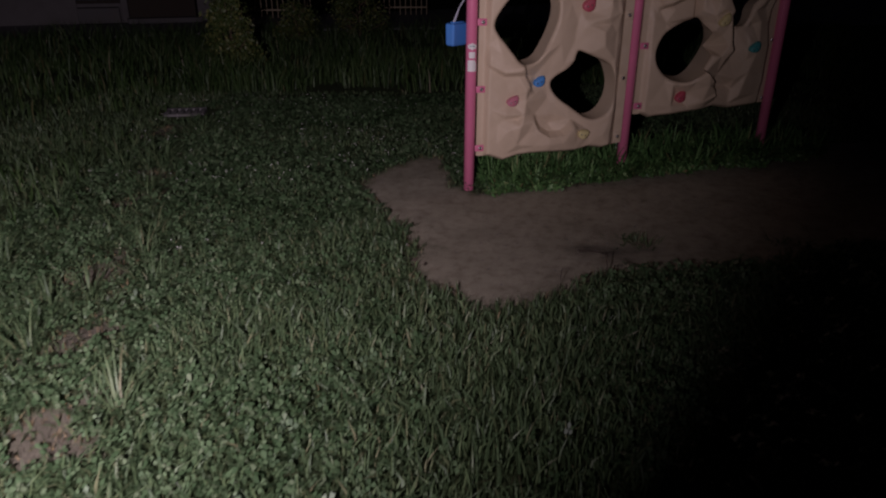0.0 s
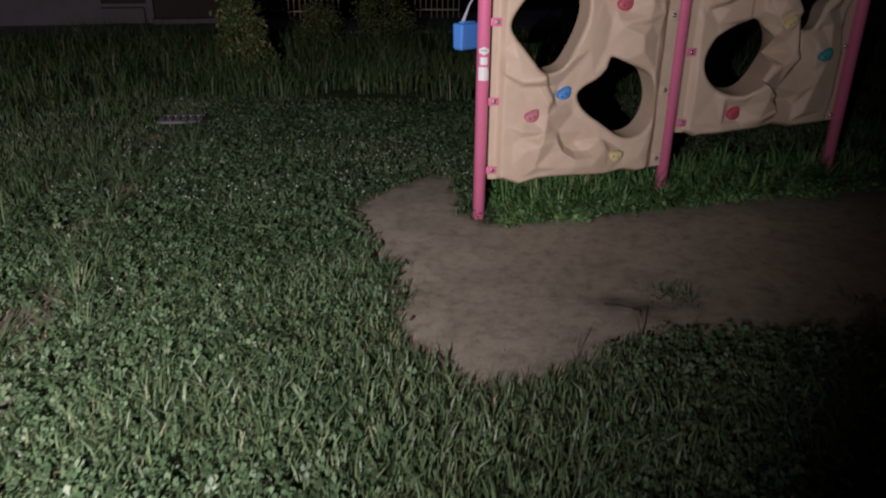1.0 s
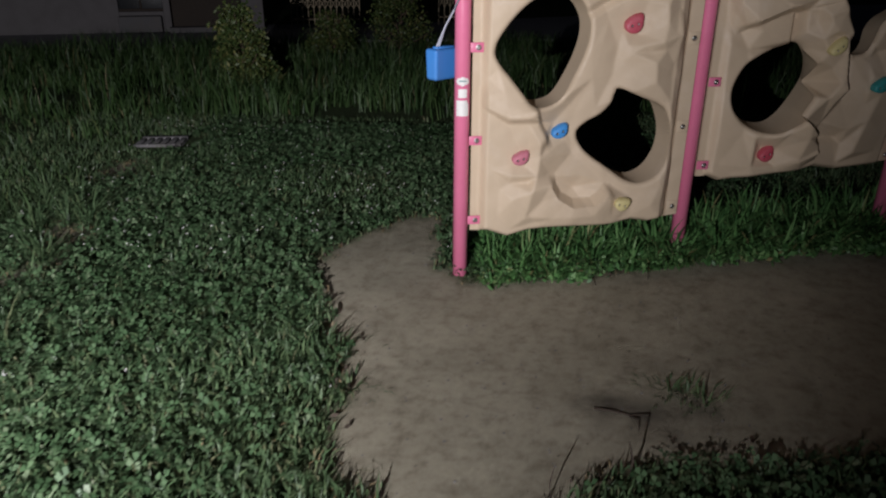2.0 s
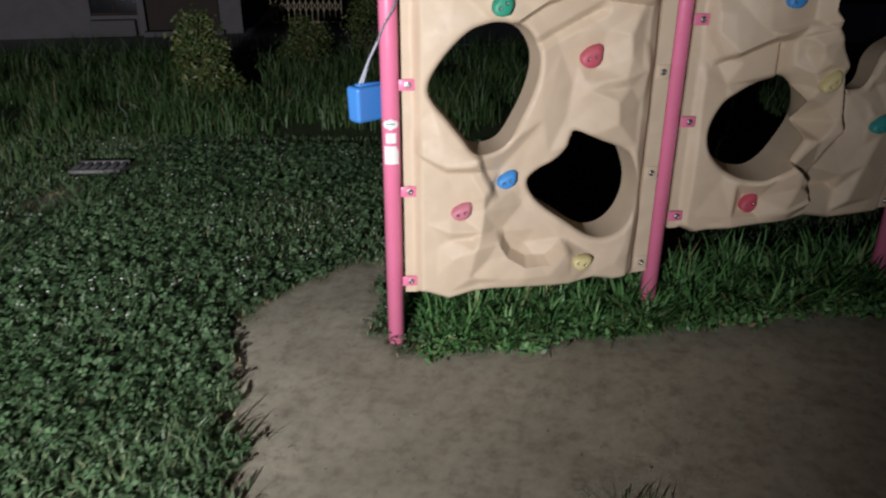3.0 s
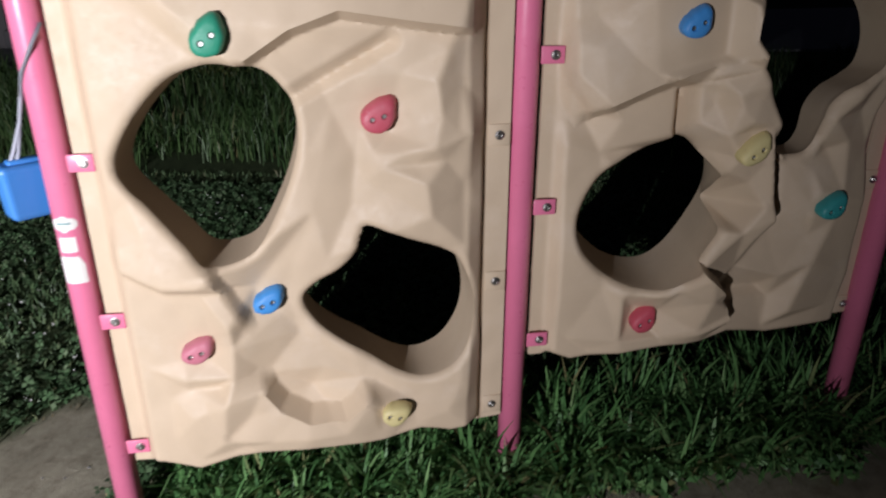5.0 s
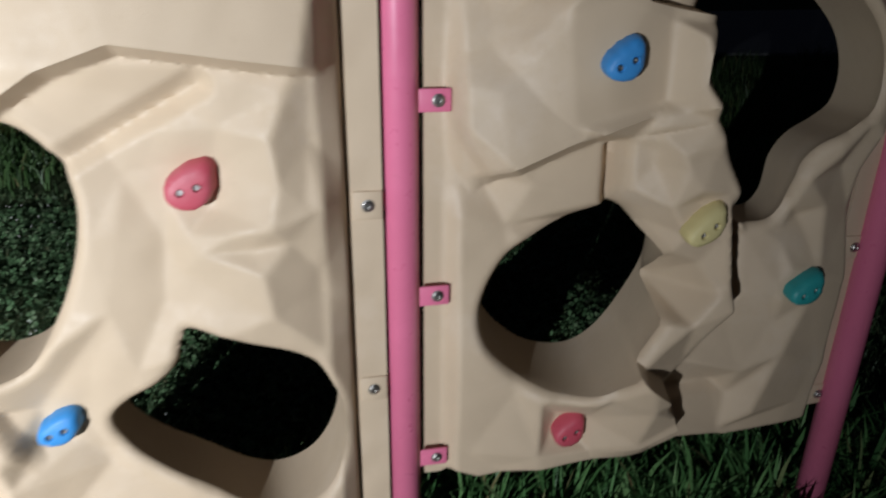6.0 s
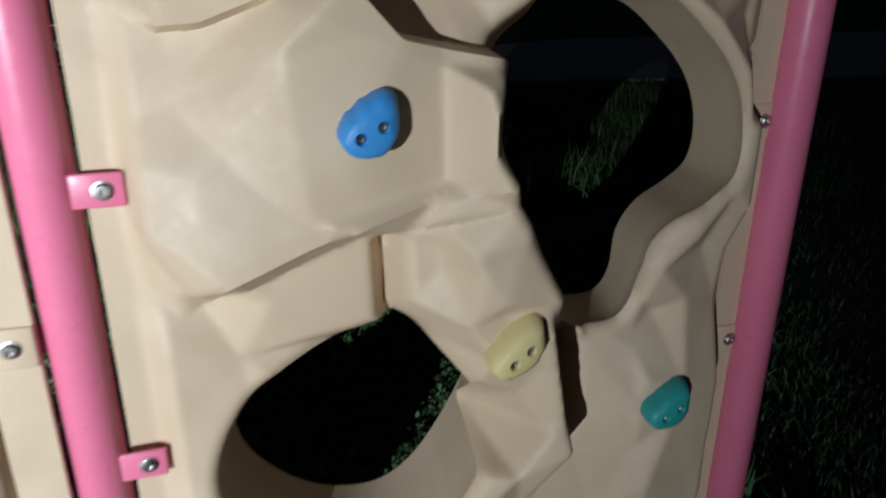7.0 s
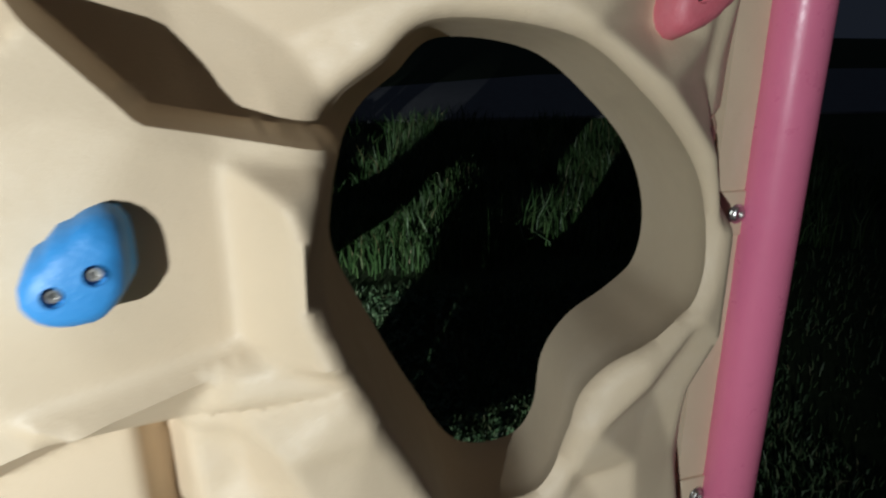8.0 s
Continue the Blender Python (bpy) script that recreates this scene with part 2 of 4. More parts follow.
def bareness(x, y):
    """1 on the worn dirt, 0 in the grass."""
    x, y = np.asarray(x, float), np.asarray(y, float)
    xx, yy = x + 0.05 * lump(x, y, 8, 12), y + 0.05 * lump(x, y, 9, 12)
    d = edge_distance(DIRT, xx, yy) * np.where(inside(DIRT, xx, yy), 1, -1)
    b = step(-0.05, 0.07, d + 0.02 * lump(x, y, 10, 30))
    # a worn line of footsteps in the grass
    track = edge_distance([(-1.1, 1.4), (-1.35, 2.1), (-1.72, 3.2), (-2.1, 4.6), (-2.6, 6.6)], xx, yy, False)
    for px, py, pr in ((-1.22, 1.95, 0.2), (-1.5, 2.55, 0.16), (-1.72, 3.15, 0.24), (-2.05, 4.3, 0.2), (-2.55, 6.3, 0.3)):
        b = np.maximum(b, 0.78 * step(pr, pr * 0.35, np.hypot(xx - px, (yy - py) * 0.7) + 0.06 * lump(x, y, 12, 14)))
    return np.maximum(b, 0.72 * step(0.22, 0.04, track) * step(-0.1, 0.7, lump(x, y, 11, 5)))


def spread(a, fine, b, far, grow):
    """Even steps between a and b, then growing steps out to far."""
    core = list(np.arange(a, b + 1e-6, fine))
    out, d = [], fine
    while core[-1] + sum(out) < far:
        d *= grow
        out.append(d)
    hi = list(core[-1] + np.cumsum(out))
    lo = list(core[0] - np.cumsum(out))[::-1]
    return np.array(lo + core + hi)


gx, gy = spread(-3.0, 0.04, 4.0, 900, 1.22), spread(1.2, 0.04, 7.0, 900, 1.22)
X, Y = np.meshgrid(gx, gy)
Z = ground_z(X, Y) * np.exp(-np.hypot(X, Y - 4) / 60)
nx, ny = len(gx), len(gy)
idx = np.arange(nx * ny).reshape(ny, nx)
quads = np.stack([idx[:-1, :-1], idx[:-1, 1:], idx[1:, 1:], idx[1:, :-1]], -1).reshape(-1, 4)
gme = mesh_of("ground", np.stack([X, Y, Z], -1).reshape(-1, 3).tolist(), quads.tolist(), SOIL)
at = gme.attributes.new("bare", "FLOAT", "POINT")
at.data.foreach_set("value", bareness(X, Y).reshape(-1))
at = gme.attributes.new("damp", "FLOAT", "POINT")
spot = step(0.34, 0.05, np.hypot((X - 0.93) * 0.75 + 0.05 * lump(X, Y, 31, 16), (Y - 3.56) * 1.9 + 0.08 * lump(X, Y, 32, 14)))
trodden = np.where(X < -0.95, 0.55 * bareness(X, Y), 0)      # dead thatch mixed into the worn line
at.data.foreach_set("value", np.maximum(trodden, spot * np.clip(0.45 + 0.6 * lump(X, Y, 33, 22), 0, 0.8)).reshape(-1))
tagged(new("ground", gme), "uneven playground soil, bare and trodden round the climbing wall", "ground", kind="structure")


# ---- climbing wall ----
wall = tagged(new("climbing_wall"), "beige plastic rock climbing wall on pink steel posts standing in bare dirt", "climbing wall")
wall.matrix_world = WALL_M


def W(s, w, z):
    """A place on the wall, in the wall's own axes."""
    return Vector((s, -w, z))


FACE = Matrix(((1, 0, 0, 0), (0, 0, -1, 0), (0, 1, 0, 0), (0, 0, 0, 1)))   # local z points out of the wall, local y up


def rounded(points, n=8):
    """A smooth closed outline through a few points."""
    out = []
    k = len(points)
    for i in range(k):
        p0, p1, p2, p3 = (Vector(points[(i + j) % k]) for j in (-1, 0, 1, 2))
        for j in range(n):
            t = j / n
            q = 0.5 * ((2 * p1) + (p2 - p0) * t + (2 * p0 - 5 * p1 + 4 * p2 - p3) * t * t + (3 * p1 - p0 - 3 * p2 + p3) * t ** 3)
            out.append((q.x, q.y))
    return out


HOLE_A = [(0.432, 1.36), (0.514, 1.339), (0.567, 1.27), (0.579, 1.189), (0.557, 1.092), (0.513, 0.991), (0.452, 0.893), (0.38, 0.861), (0.318, 0.87), (0.276, 0.92), (0.212, 1.0), (0.162, 1.06), (0.143, 1.108), (0.158, 1.167), (0.215, 1.251), (0.292, 1.325), (0.363, 1.354)]
HOLE_B = [(0.742, 0.94), (0.718, 0.914), (0.704, 0.865), (0.662, 0.82), (0.595, 0.777), (0.557, 0.728), (0.582, 0.662), (0.637, 0.607), (0.711, 0.558), (0.813, 0.49), (0.892, 0.475), (0.968, 0.515), (1.018, 0.605), (1.025, 0.711), (0.987, 0.82), (0.945, 0.86), (0.848, 0.899)]
HOLE_C = [(1.6, 1.138), (1.545, 1.12), (1.455, 1.088), (1.385, 1.045), (1.335, 0.97), (1.318, 0.89), (1.345, 0.81), (1.43, 0.733), (1.53, 0.71), (1.605, 0.748), (1.67, 0.84), (1.708, 0.93), (1.7, 1.02), (1.645, 1.095)]
HOLE_D = [(1.84, 1.613), (1.955, 1.6), (2.042, 1.541), (2.106, 1.473), (2.136, 1.395), (2.13, 1.325), (2.09, 1.288), (2.03, 1.252), (1.995, 1.2), (1.985, 1.12), (1.95, 1.08), (1.87, 1.09), (1.807, 1.185), (1.75, 1.295), (1.71, 1.39), (1.724, 1.49), (1.748, 1.54), (1.79, 1.575)]


def rock_relief(S, Zp, s0, s1, top, holds, seed, spots, ridges, depth):
    """How far the moulded face stands out: flat facets between ridges, high and low spots, and pads under the holds."""
    rng = np.random.default_rng(seed)
    pts, hs = [], []
    creases = []
    for line in ridges:
        for k, (s, z, w) in enumerate(line):
            if k:
                creases.append((len(pts) - 1, len(pts)))
            pts.append((s, z))
            hs.append(w)
    drawn = list(pts)
    for hs_, hz, hw in holds:
        for a in range(4):
            pts.append((hs_ + 0.052 * math.cos(a * 1.571 + 0.6), hz + 0.052 * math.sin(a * 1.571 + 0.6)))
            hs.append(hw)
    for s, z, w in spots:
        if all(math.hypot(s - q[0], z - q[1]) > 0.045 for q in drawn):
            pts.append((s, z))
            hs.append(w)
    for i in range(7):
        for j in range(9):
            p = (s0 + 0.06 + (i + 0.5 + rng.uniform(-0.4, 0.4)) * (s1 - s0 - 0.13) / 7, 0.15 + (j + 0.5 + rng.uniform(-0.4, 0.4)) * (top - 0.1) / 9)
            h = rng.uniform(0.055, 0.07)
            if all(math.hypot(p[0] - q[0], p[1] - q[1]) > 0.24 for q in pts):
                pts.append(p)
                hs.append(h)
    for j in range(10):
        for s in (s0 - 0.02, s1 + 0.02):
            pts.append((s, j * 0.25 - 0.1))
            hs.append(0.05)
    verts, _, tris, *_ = delaunay_2d_cdt([Vector(p) for p in pts], creases, [], 0, 1e-6)
    H = np.full(S.shape, 0.05)
    where = {(round(p[0], 4), round(p[1], 4)): h for p, h in zip(pts, hs)}
    known = np.array(pts)

    def height(v):
        key = (round(v[0], 4), round(v[1], 4))
        if key in where:
            return where[key]
        near = np.argsort(np.hypot(known[:, 0] - v[0], known[:, 1] - v[1]))[:2]      # where two creases cross
        return (hs[near[0]] + hs[near[1]]) / 2

    for tri in tris:
        (ax, ay), (bx, by), (cx, cy) = (verts[k] for k in tri)
        ha, hb, hc = (height(verts[k]) for k in tri)
        den = (by - cy) * (ax - cx) + (cx - bx) * (ay - cy)
        if abs(den) < 1e-9:
            continue
        l1 = ((by - cy) * (S - cx) + (cx - bx) * (Zp - cy)) / den
        l2 = ((cy - ay) * (S - cx) + (ax - cx) * (Zp - cy)) / den
        inn = (l1 >= -1e-6) & (l2 >= -1e-6) & (l1 + l2 <= 1 + 1e-6)
        H[inn] = (l1 * ha + l2 * hb + (1 - l1 - l2) * hc)[inn]
    return 0.06 + (H - 0.06) * depth


def cut_relief(S, Zp, ledges, grooves):
    """The steps and creases laid over the facets."""
    H = np.zeros(S.shape)
    for line, rise, reach, slope in ledges:
        d, side, along, run = np.full(S.shape, 1e9), np.zeros(S.shape), np.zeros(S.shape), 0.0
        for (x0, y0), (x1, y1) in zip(line, line[1:]):
            dx, dy = x1 - x0, y1 - y0
            ln = math.hypot(dx, dy)
            t = np.clip(((S - x0) * dx + (Zp - y0) * dy) / (ln * ln), 0, 1)
            e = np.hypot(S - x0 - t * dx, Zp - y0 - t * dy)
            sd = dx * (Zp - y0) - dy * (S - x0)
            near = e < d
            side = np.where(near, np.sign(sd), side)
            along = np.where(near, run + t * ln, along)
            d = np.minimum(d, e)
            run += ln
        fade = np.clip(np.minimum(along, run - along) / 0.05, 0, 1)
        H = H + rise * fade * np.where(side > 0, np.clip(1 - d / reach, 0, 1), np.clip(1 - d / slope, 0, 1))
    for line, width, depth in grooves:
        d = edge_distance(line, S, Zp, False)
        H = H - depth * np.clip(1 - d / width, 0, 1)
    return H


def soften(H, times):
    for _ in range(times):
        P = np.pad(H, 1, mode="edge")
        H = (P[1:-1, 1:-1] * 2 + P[:-2, 1:-1] + P[2:, 1:-1] + P[1:-1, :-2] + P[1:-1, 2:]) / 6
    return H


def rock_panel(s0, s1, foot, top, holes, holds, seed, ledges, grooves, spots, ridges, depth_of, side_w, strip, slot, label):
    """A moulded panel with holes through it. foot: its lower edge as (s, z); holes: outline, then how the far rim is scaled and shifted."""
    g = 0.0066
    ns, nz = int((s1 - s0) / g), int((top - 0.25) / g)
    us, ts = np.linspace(s0, s1, ns), np.linspace(0, 1, nz)
    S, T = np.meshgrid(us, ts)

    def lower(q):
        return np.interp(q, [p[0] for p in foot], [p[1] for p in foot])

    def upper(q):
        return top + 0.05 * np.sin((q - s0) * 9) * step(s0 + 0.1, s0 + 0.3, q) * step(s1 - 0.1, s1 - 0.3, q)

    Zp = lower(S) + T * (upper(S) - lower(S))
    H = rock_relief(S, Zp, s0, s1, top, holds, seed, spots, ridges, depth_of)
    H = soften(H, 1)
    lines = [rounded(o) for o, *_ in holes]

    def at_face(q, z):
        fi = np.clip((q - s0) / (s1 - s0), 0, 0.99999) * (ns - 1)
        fj = np.clip((z - lower(q)) / (upper(q) - lower(q)), 0, 0.99999) * (nz - 1)
        i, j = fi.astype(int), fj.astype(int)
        a, b = fi - i, fj - j
        h = (H[j, i] * (1 - a) + H[j, i + 1] * a) * (1 - b) + (H[j + 1, i] * (1 - a) + H[j + 1, i + 1] * a) * b
        h = h + cut_relief(q, z, ledges, grooves)
        h = h - 0.05 * np.clip(1 - np.minimum(z - lower(q), upper(q) - z) / 0.03, 0, 1) ** 2
        for line in lines:                          # the lip rolls back into the hole
            h = h - 0.014 * np.clip(1 - edge_distance(line, q, z) / 0.02, 0, 1) ** 2
        wave = 0.006 * lump(z * 0, z, seed + 9, 14)
        h = 0.014 + (h - 0.014) * step(s0 + 0.035, s0 + 0.075, q)
        flank = np.clip((s1 - strip - q + wave) / 0.046, 0, 1) ** 0.75
        h = side_w - 0.005 + (h - side_w + 0.005) * np.where(q > s1 - strip, 0, flank)
        h = np.where(q > s1 - strip, side_w, h)
        h = np.where(np.abs(q - s1 + strip) < slot, side_w - 0.03 - 2 * slot, h)
        return h + 0.001 * lump(q, z, seed + 3, 40)

    # a flat net of triangles whose edges follow the holes, laid out as (s, share of the height)
    tall = top - 0.25
    keep = np.ones(S.size, bool)
    loops, extra, edges = [], [], []
    for line in lines:
        inn, d = inside(line, S, Zp).reshape(-1), edge_distance(line, S, Zp).reshape(-1)
        keep &= ~inn & (d > 0.005)
    keep &= np.abs(S.reshape(-1) - s1 + strip) > slot + 0.004
    for line, *_ in ledges:
        keep &= edge_distance(line, S, Zp, False).reshape(-1) > 0.0075
    grid = np.stack([S.reshape(-1)[keep], T.reshape(-1)[keep] * tall], -1)
    n0 = len(grid)
    for line in lines:
        arr = np.array(line)
        flat = np.stack([arr[:, 0], (arr[:, 1] - lower(arr[:, 0])) / (upper(arr[:, 0]) - lower(arr[:, 0])) * tall], -1)
        k0 = n0 + sum(len(e) for e in extra)
        extra.append(flat)
        loop = list(range(k0, k0 + len(flat)))
        loops.append(loop)
        edges += list(zip(loop, loop[1:] + loop[:1]))
    for off in (-slot - 0.001, -slot + 0.001, slot - 0.001, slot + 0.001):   # the slot beside the bolted strip
        extra.append(np.stack([np.full(nz * 2 - 2, s1 - strip + off), np.linspace(0.001, 0.999, nz * 2 - 2) * tall], -1))
    for line, _, _, slope in ledges:                # crest and foot of each step
        for off in (0.0, -slope):
            row = []
            for (x0, y0), (x1, y1) in zip(line, line[1:]):
                dx, dy = x1 - x0, y1 - y0
                ln = math.hypot(dx, dy)
                for k in range(max(2, int(ln / 0.008))):
                    t = (k + 0.5) / max(2, int(ln / 0.008))
                    row.append((x0 + dx * t - dy / ln * off, y0 + dy * t + dx / ln * off))
            arr = np.array(row)
            ok = np.ones(len(arr), bool)
            for hl in lines:
                ok &= ~inside(hl, arr[:, 0], arr[:, 1]) & (edge_distance(hl, arr[:, 0], arr[:, 1]) > 0.006)
            arr = arr[ok]
            if len(arr):
                extra.append(np.stack([arr[:, 0], (arr[:, 1] - lower(arr[:, 0])) / (upper(arr[:, 0]) - lower(arr[:, 0])) * tall], -1))
    net = np.concatenate([grid] + extra)
    verts, _, tris, orig, *_ = delaunay_2d_cdt([Vector(p) for p in net.tolist()], edges, [], 0, 1e-7)
    place = {k: n for n, ks in enumerate(orig) for k in ks}
    P = np.array([tuple(v) for v in verts])
    ps = P[:, 0]
    pz = lower(ps) + P[:, 1] / tall * (upper(ps) - lower(ps))
    pw = at_face(ps, pz)
    tri = np.array(tris)
    mid_s, mid_z = ps[tri].mean(1), pz[tri].mean(1)
    gone = np.zeros(len(tri), bool)
    for line in lines:
        gone |= inside(line, mid_s, mid_z)
    tri = tri[~gone]
    back = np.where((ps < s0 + 0.05) | (ps > s1 - 0.058), pw - 0.014, -0.05)
    back = np.minimum(back, pw - 0.012)
    bs, bz = ps.copy(), pz.copy()
    for line, (outline, scale, shift_s, shift_z, depth) in zip(lines, holes):
        c = np.array(outline).mean(0)
        fall = np.clip(1 - edge_distance(line, ps, pz) / 0.07, 0, 1) * (ps < s1 - 0.05)
        bs += ((c[0] + (ps - c[0]) * scale + shift_s) - ps) * fall
        bz += ((c[1] + (pz - c[1]) * scale + shift_z) - pz) * fall
        back = back + (-depth - back) * np.clip(fall * 1.3, 0, 1)
    n = len(ps)
    allv = [np.stack([ps, -pw, pz], -1), np.stack([bs, -back, bz], -1)]
    faces = tri.tolist() + (tri[:, ::-1] + n).tolist()
    count = {(a, b): 1 for f in tri.tolist() for a, b in zip(f, f[1:] + f[:1])}
    rims = {place[k] for loop in loops for k in loop}
    faces += [(b, a, a + n, b + n) for a, b in count if (b, a) not in count and not (a in rims and b in rims)]
    base = 2 * n
    for loop, (outline, scale, shift_s, shift_z, depth) in zip(loops, holes):
        ring = [place[k] for k in loop]
        p, c = np.stack([ps[ring], pz[ring]], -1), np.array(outline).mean(0)
        far = c + (p - c) * scale + np.array([shift_s, shift_z])
        prev = ring
        for f, g_ in ((0.03, 0.0), (0.10, 0.07), (0.22, 0.2), (0.45, 0.45), (0.7, 0.7), (0.97, 0.97), (1.0, 1.0)):
            q = p + (far - p) * f
            w = pw[ring] + (-depth - pw[ring]) * g_ - 0.004 * (1 if g_ == 0 else 0)
            allv.append(np.stack([q[:, 0], -w, q[:, 1]], -1))
            cur = list(range(base, base + len(ring)))
            base += len(ring)
            for k in range(len(ring)):
                m = (k + 1) % len(ring)
                faces.append((prev[k], prev[m], cur[m], cur[k]))
            prev = cur
    me = mesh_of("panel", np.concatenate(allv).tolist(), [list(map(int, f)) for f in faces], BEIGE)
    bm = bmesh.new()
    bm.from_mesh(me)
    bmesh.ops.delete(bm, geom=[v for v in bm.verts if not v.link_faces], context="VERTS")
    bmesh.ops.recalc_face_normals(bm, faces=bm.faces)
    for e in bm.edges:
        if len(e.link_faces) == 2 and e.calc_face_angle(0) > radians(55):
            e.smooth = False
    bm.to_mesh(me)
    bm.free()
    ob = new("panel", me)
    ob.parent = wall
    tagged(ob, label)
    return ob, lambda q, z: float(at_face(np.array([q]), np.array([z]))[0])


# high and low spots of the first panel, area by area: (s, z, w)
LEFT_1 = [(0.158, 1.03, 0.05), (0.195, 0.80, 0.085), (0.287, 0.823, 0.09), (0.11, 0.99, 0.035), (0.249, 0.532, 0.075), (0.376, 0.511, 0.10), (0.34, 0.466, 0.105), (0.235, 0.24, 0.055),
          (0.175, 0.33, 0.06), (0.171, 0.54, 0.06), (0.39, 0.40, 0.045), (0.45, 0.52, 0.02), (0.224, 1.32, 0.085), (0.139, 1.466, 0.05), (0.308, 1.465, 0.11), (0.327, 1.36, 0.085)]
MID_1 = [(0.605, 1.0, 0.06), (0.605, 0.828, 0.05), (0.64, 1.15, 0.062), (0.76, 1.13, 0.062), (0.89, 1.05, 0.12), (0.864, 0.955, 0.095), (0.735, 1.06, 0.055), (0.845, 1.14, 0.075), (0.70, 1.23, 0.052), (0.83, 1.33, 0.075), (0.54, 0.63, 0.015),
         (0.714, 1.324, 0.06), (0.803, 1.43, 0.04), (0.56, 0.45, 0.0), (0.62, 0.50, 0.005), (0.65, 0.32, 0.06), (0.491, 1.43, 0.085), (0.64, 1.339, 0.05)]
RIGHT_1 = [(0.985, 1.3, 0.065), (0.99, 1.05, 0.065), (0.99, 0.876, 0.075), (1.01, 0.45, 0.06), (0.94, 0.321, 0.08), (0.99, 1.5, 0.085), (0.99, 1.0, 0.06)]
UPPER_2 = [(1.30, 1.64, 0.02), (1.31, 1.40, 0.022), (1.31, 1.215, 0.02), (1.445, 1.58, 0.105), (1.45, 1.45, 0.1), (1.462, 1.30, 0.085), (1.64, 1.50, 0.065), (1.65, 1.36, 0.06), (1.72, 1.43, 0.12), (1.70, 1.37, 0.11),
           (1.6, 1.66, 0.005), (1.71, 1.59, 0.005), (1.5, 1.75, 0.03), (1.36, 1.75, 0.04), (1.9, 1.68, 0.07), (2.05, 1.72, 0.05), (1.33, 1.12, 0.03), (1.42, 1.2, 0.05), (1.557, 1.29, 0.07), (1.555, 1.16, 0.065), (1.585, 1.285, 0.012), (1.588, 1.17, 0.012)]
MID_2 = [(1.60, 1.12, 0.02), (1.665, 1.075, 0.0), (1.703, 1.02, -0.01), (1.71, 0.945, -0.015), (1.67, 0.845, 0.0), (1.61, 0.745, 0.03), (1.66, 1.26, 0.14), (1.715, 1.2, 0.155), (1.835, 0.93, 0.15), (1.79, 0.86, 0.13), (1.92, 0.9, 0.05), (1.93, 1.04, 0.05), (1.98, 0.94, 0.085),
         (2.03, 1.10, 0.07), (2.11, 1.2, 0.115), (2.16, 1.1, 0.04), (2.17, 1.31, 0.05), (2.17, 1.45, 0.03), (2.15, 1.56, 0.03)]
LOWER_2 = [(2.05, 0.789, 0.06), (1.93, 0.76, 0.02), (1.91, 0.66, 0.05), (1.94, 0.54, 0.07), (1.98, 0.6, 0.085), (1.8, 0.7, 0.02), (1.76, 0.61, 0.12), (1.68, 0.70, 0.11), (1.461, 0.676, 0.05),
           (1.36, 0.716, 0.03), (1.3, 0.55, 0.045), (1.62, 0.564, 0.07), (2.14, 0.72, 0.07), (2.12, 0.6, 0.06)]

# creases of the moulding that run on as lines: each a row of (s, z, w)
RIDGES_1A = [
    [(0.237, 1.472, 0.07), (0.324, 1.472, 0.095), (0.345, 1.385, 0.085)],
    [(0.634, 1.313, 0.05), (0.753, 1.377, 0.06), (0.808, 1.436, 0.085)],
    [(0.99, 1.435, 0.085), (0.948, 1.385, 0.1), (0.918, 1.31, 0.11), (0.928, 1.225, 0.11), (0.972, 1.19, 0.1)],
    [(0.76, 1.134, 0.07), (0.835, 1.137, 0.1), (0.91, 1.153, 0.125), (1.0, 1.183, 0.105)],
    [(0.78, 1.1, 0.085), (0.862, 1.103, 0.085), (0.94, 1.115, 0.09)],
    [(0.862, 1.103, 0.085), (0.888, 1.06, 0.12), (0.9, 0.97, 0.11)],
    [(0.589, 1.134, 0.066), (0.6, 0.99, 0.066), (0.63, 0.85, 0.055)],
    [(0.66, 1.25, 0.045), (0.715, 1.127, 0.045), (0.7, 1.001, 0.045)],
]
RIDGES_1B = [
    [(0.189, 0.93, 0.08), (0.212, 0.812, 0.105), (0.301, 0.82, 0.11)],
    [(0.209, 0.785, 0.06), (0.3, 0.79, 0.065)],
    [(0.362, 0.69, 0.085), (0.366, 0.62, 0.095), (0.357, 0.533, 0.095)],
    [(0.133, 0.565, 0.055), (0.234, 0.532, 0.085), (0.357, 0.533, 0.095)],
    [(0.225, 0.493, 0.055), (0.32, 0.497, 0.06)],
    [(0.185, 0.466, 0.055), (0.241, 0.415, 0.095), (0.33, 0.455, 0.1), (0.312, 0.322, 0.09), (0.235, 0.255, 0.06)],
    [(0.312, 0.322, 0.09), (0.445, 0.312, 0.065)],
    [(0.44, 0.512, 0.03), (0.594, 0.517, 0.032), (0.7, 0.48, 0.045)],
    [(0.726, 0.44, 0.08), (0.75, 0.3, 0.065)],
    [(0.985, 0.46, 0.095), (0.946, 0.36, 0.09), (0.86, 0.31, 0.06)],
]
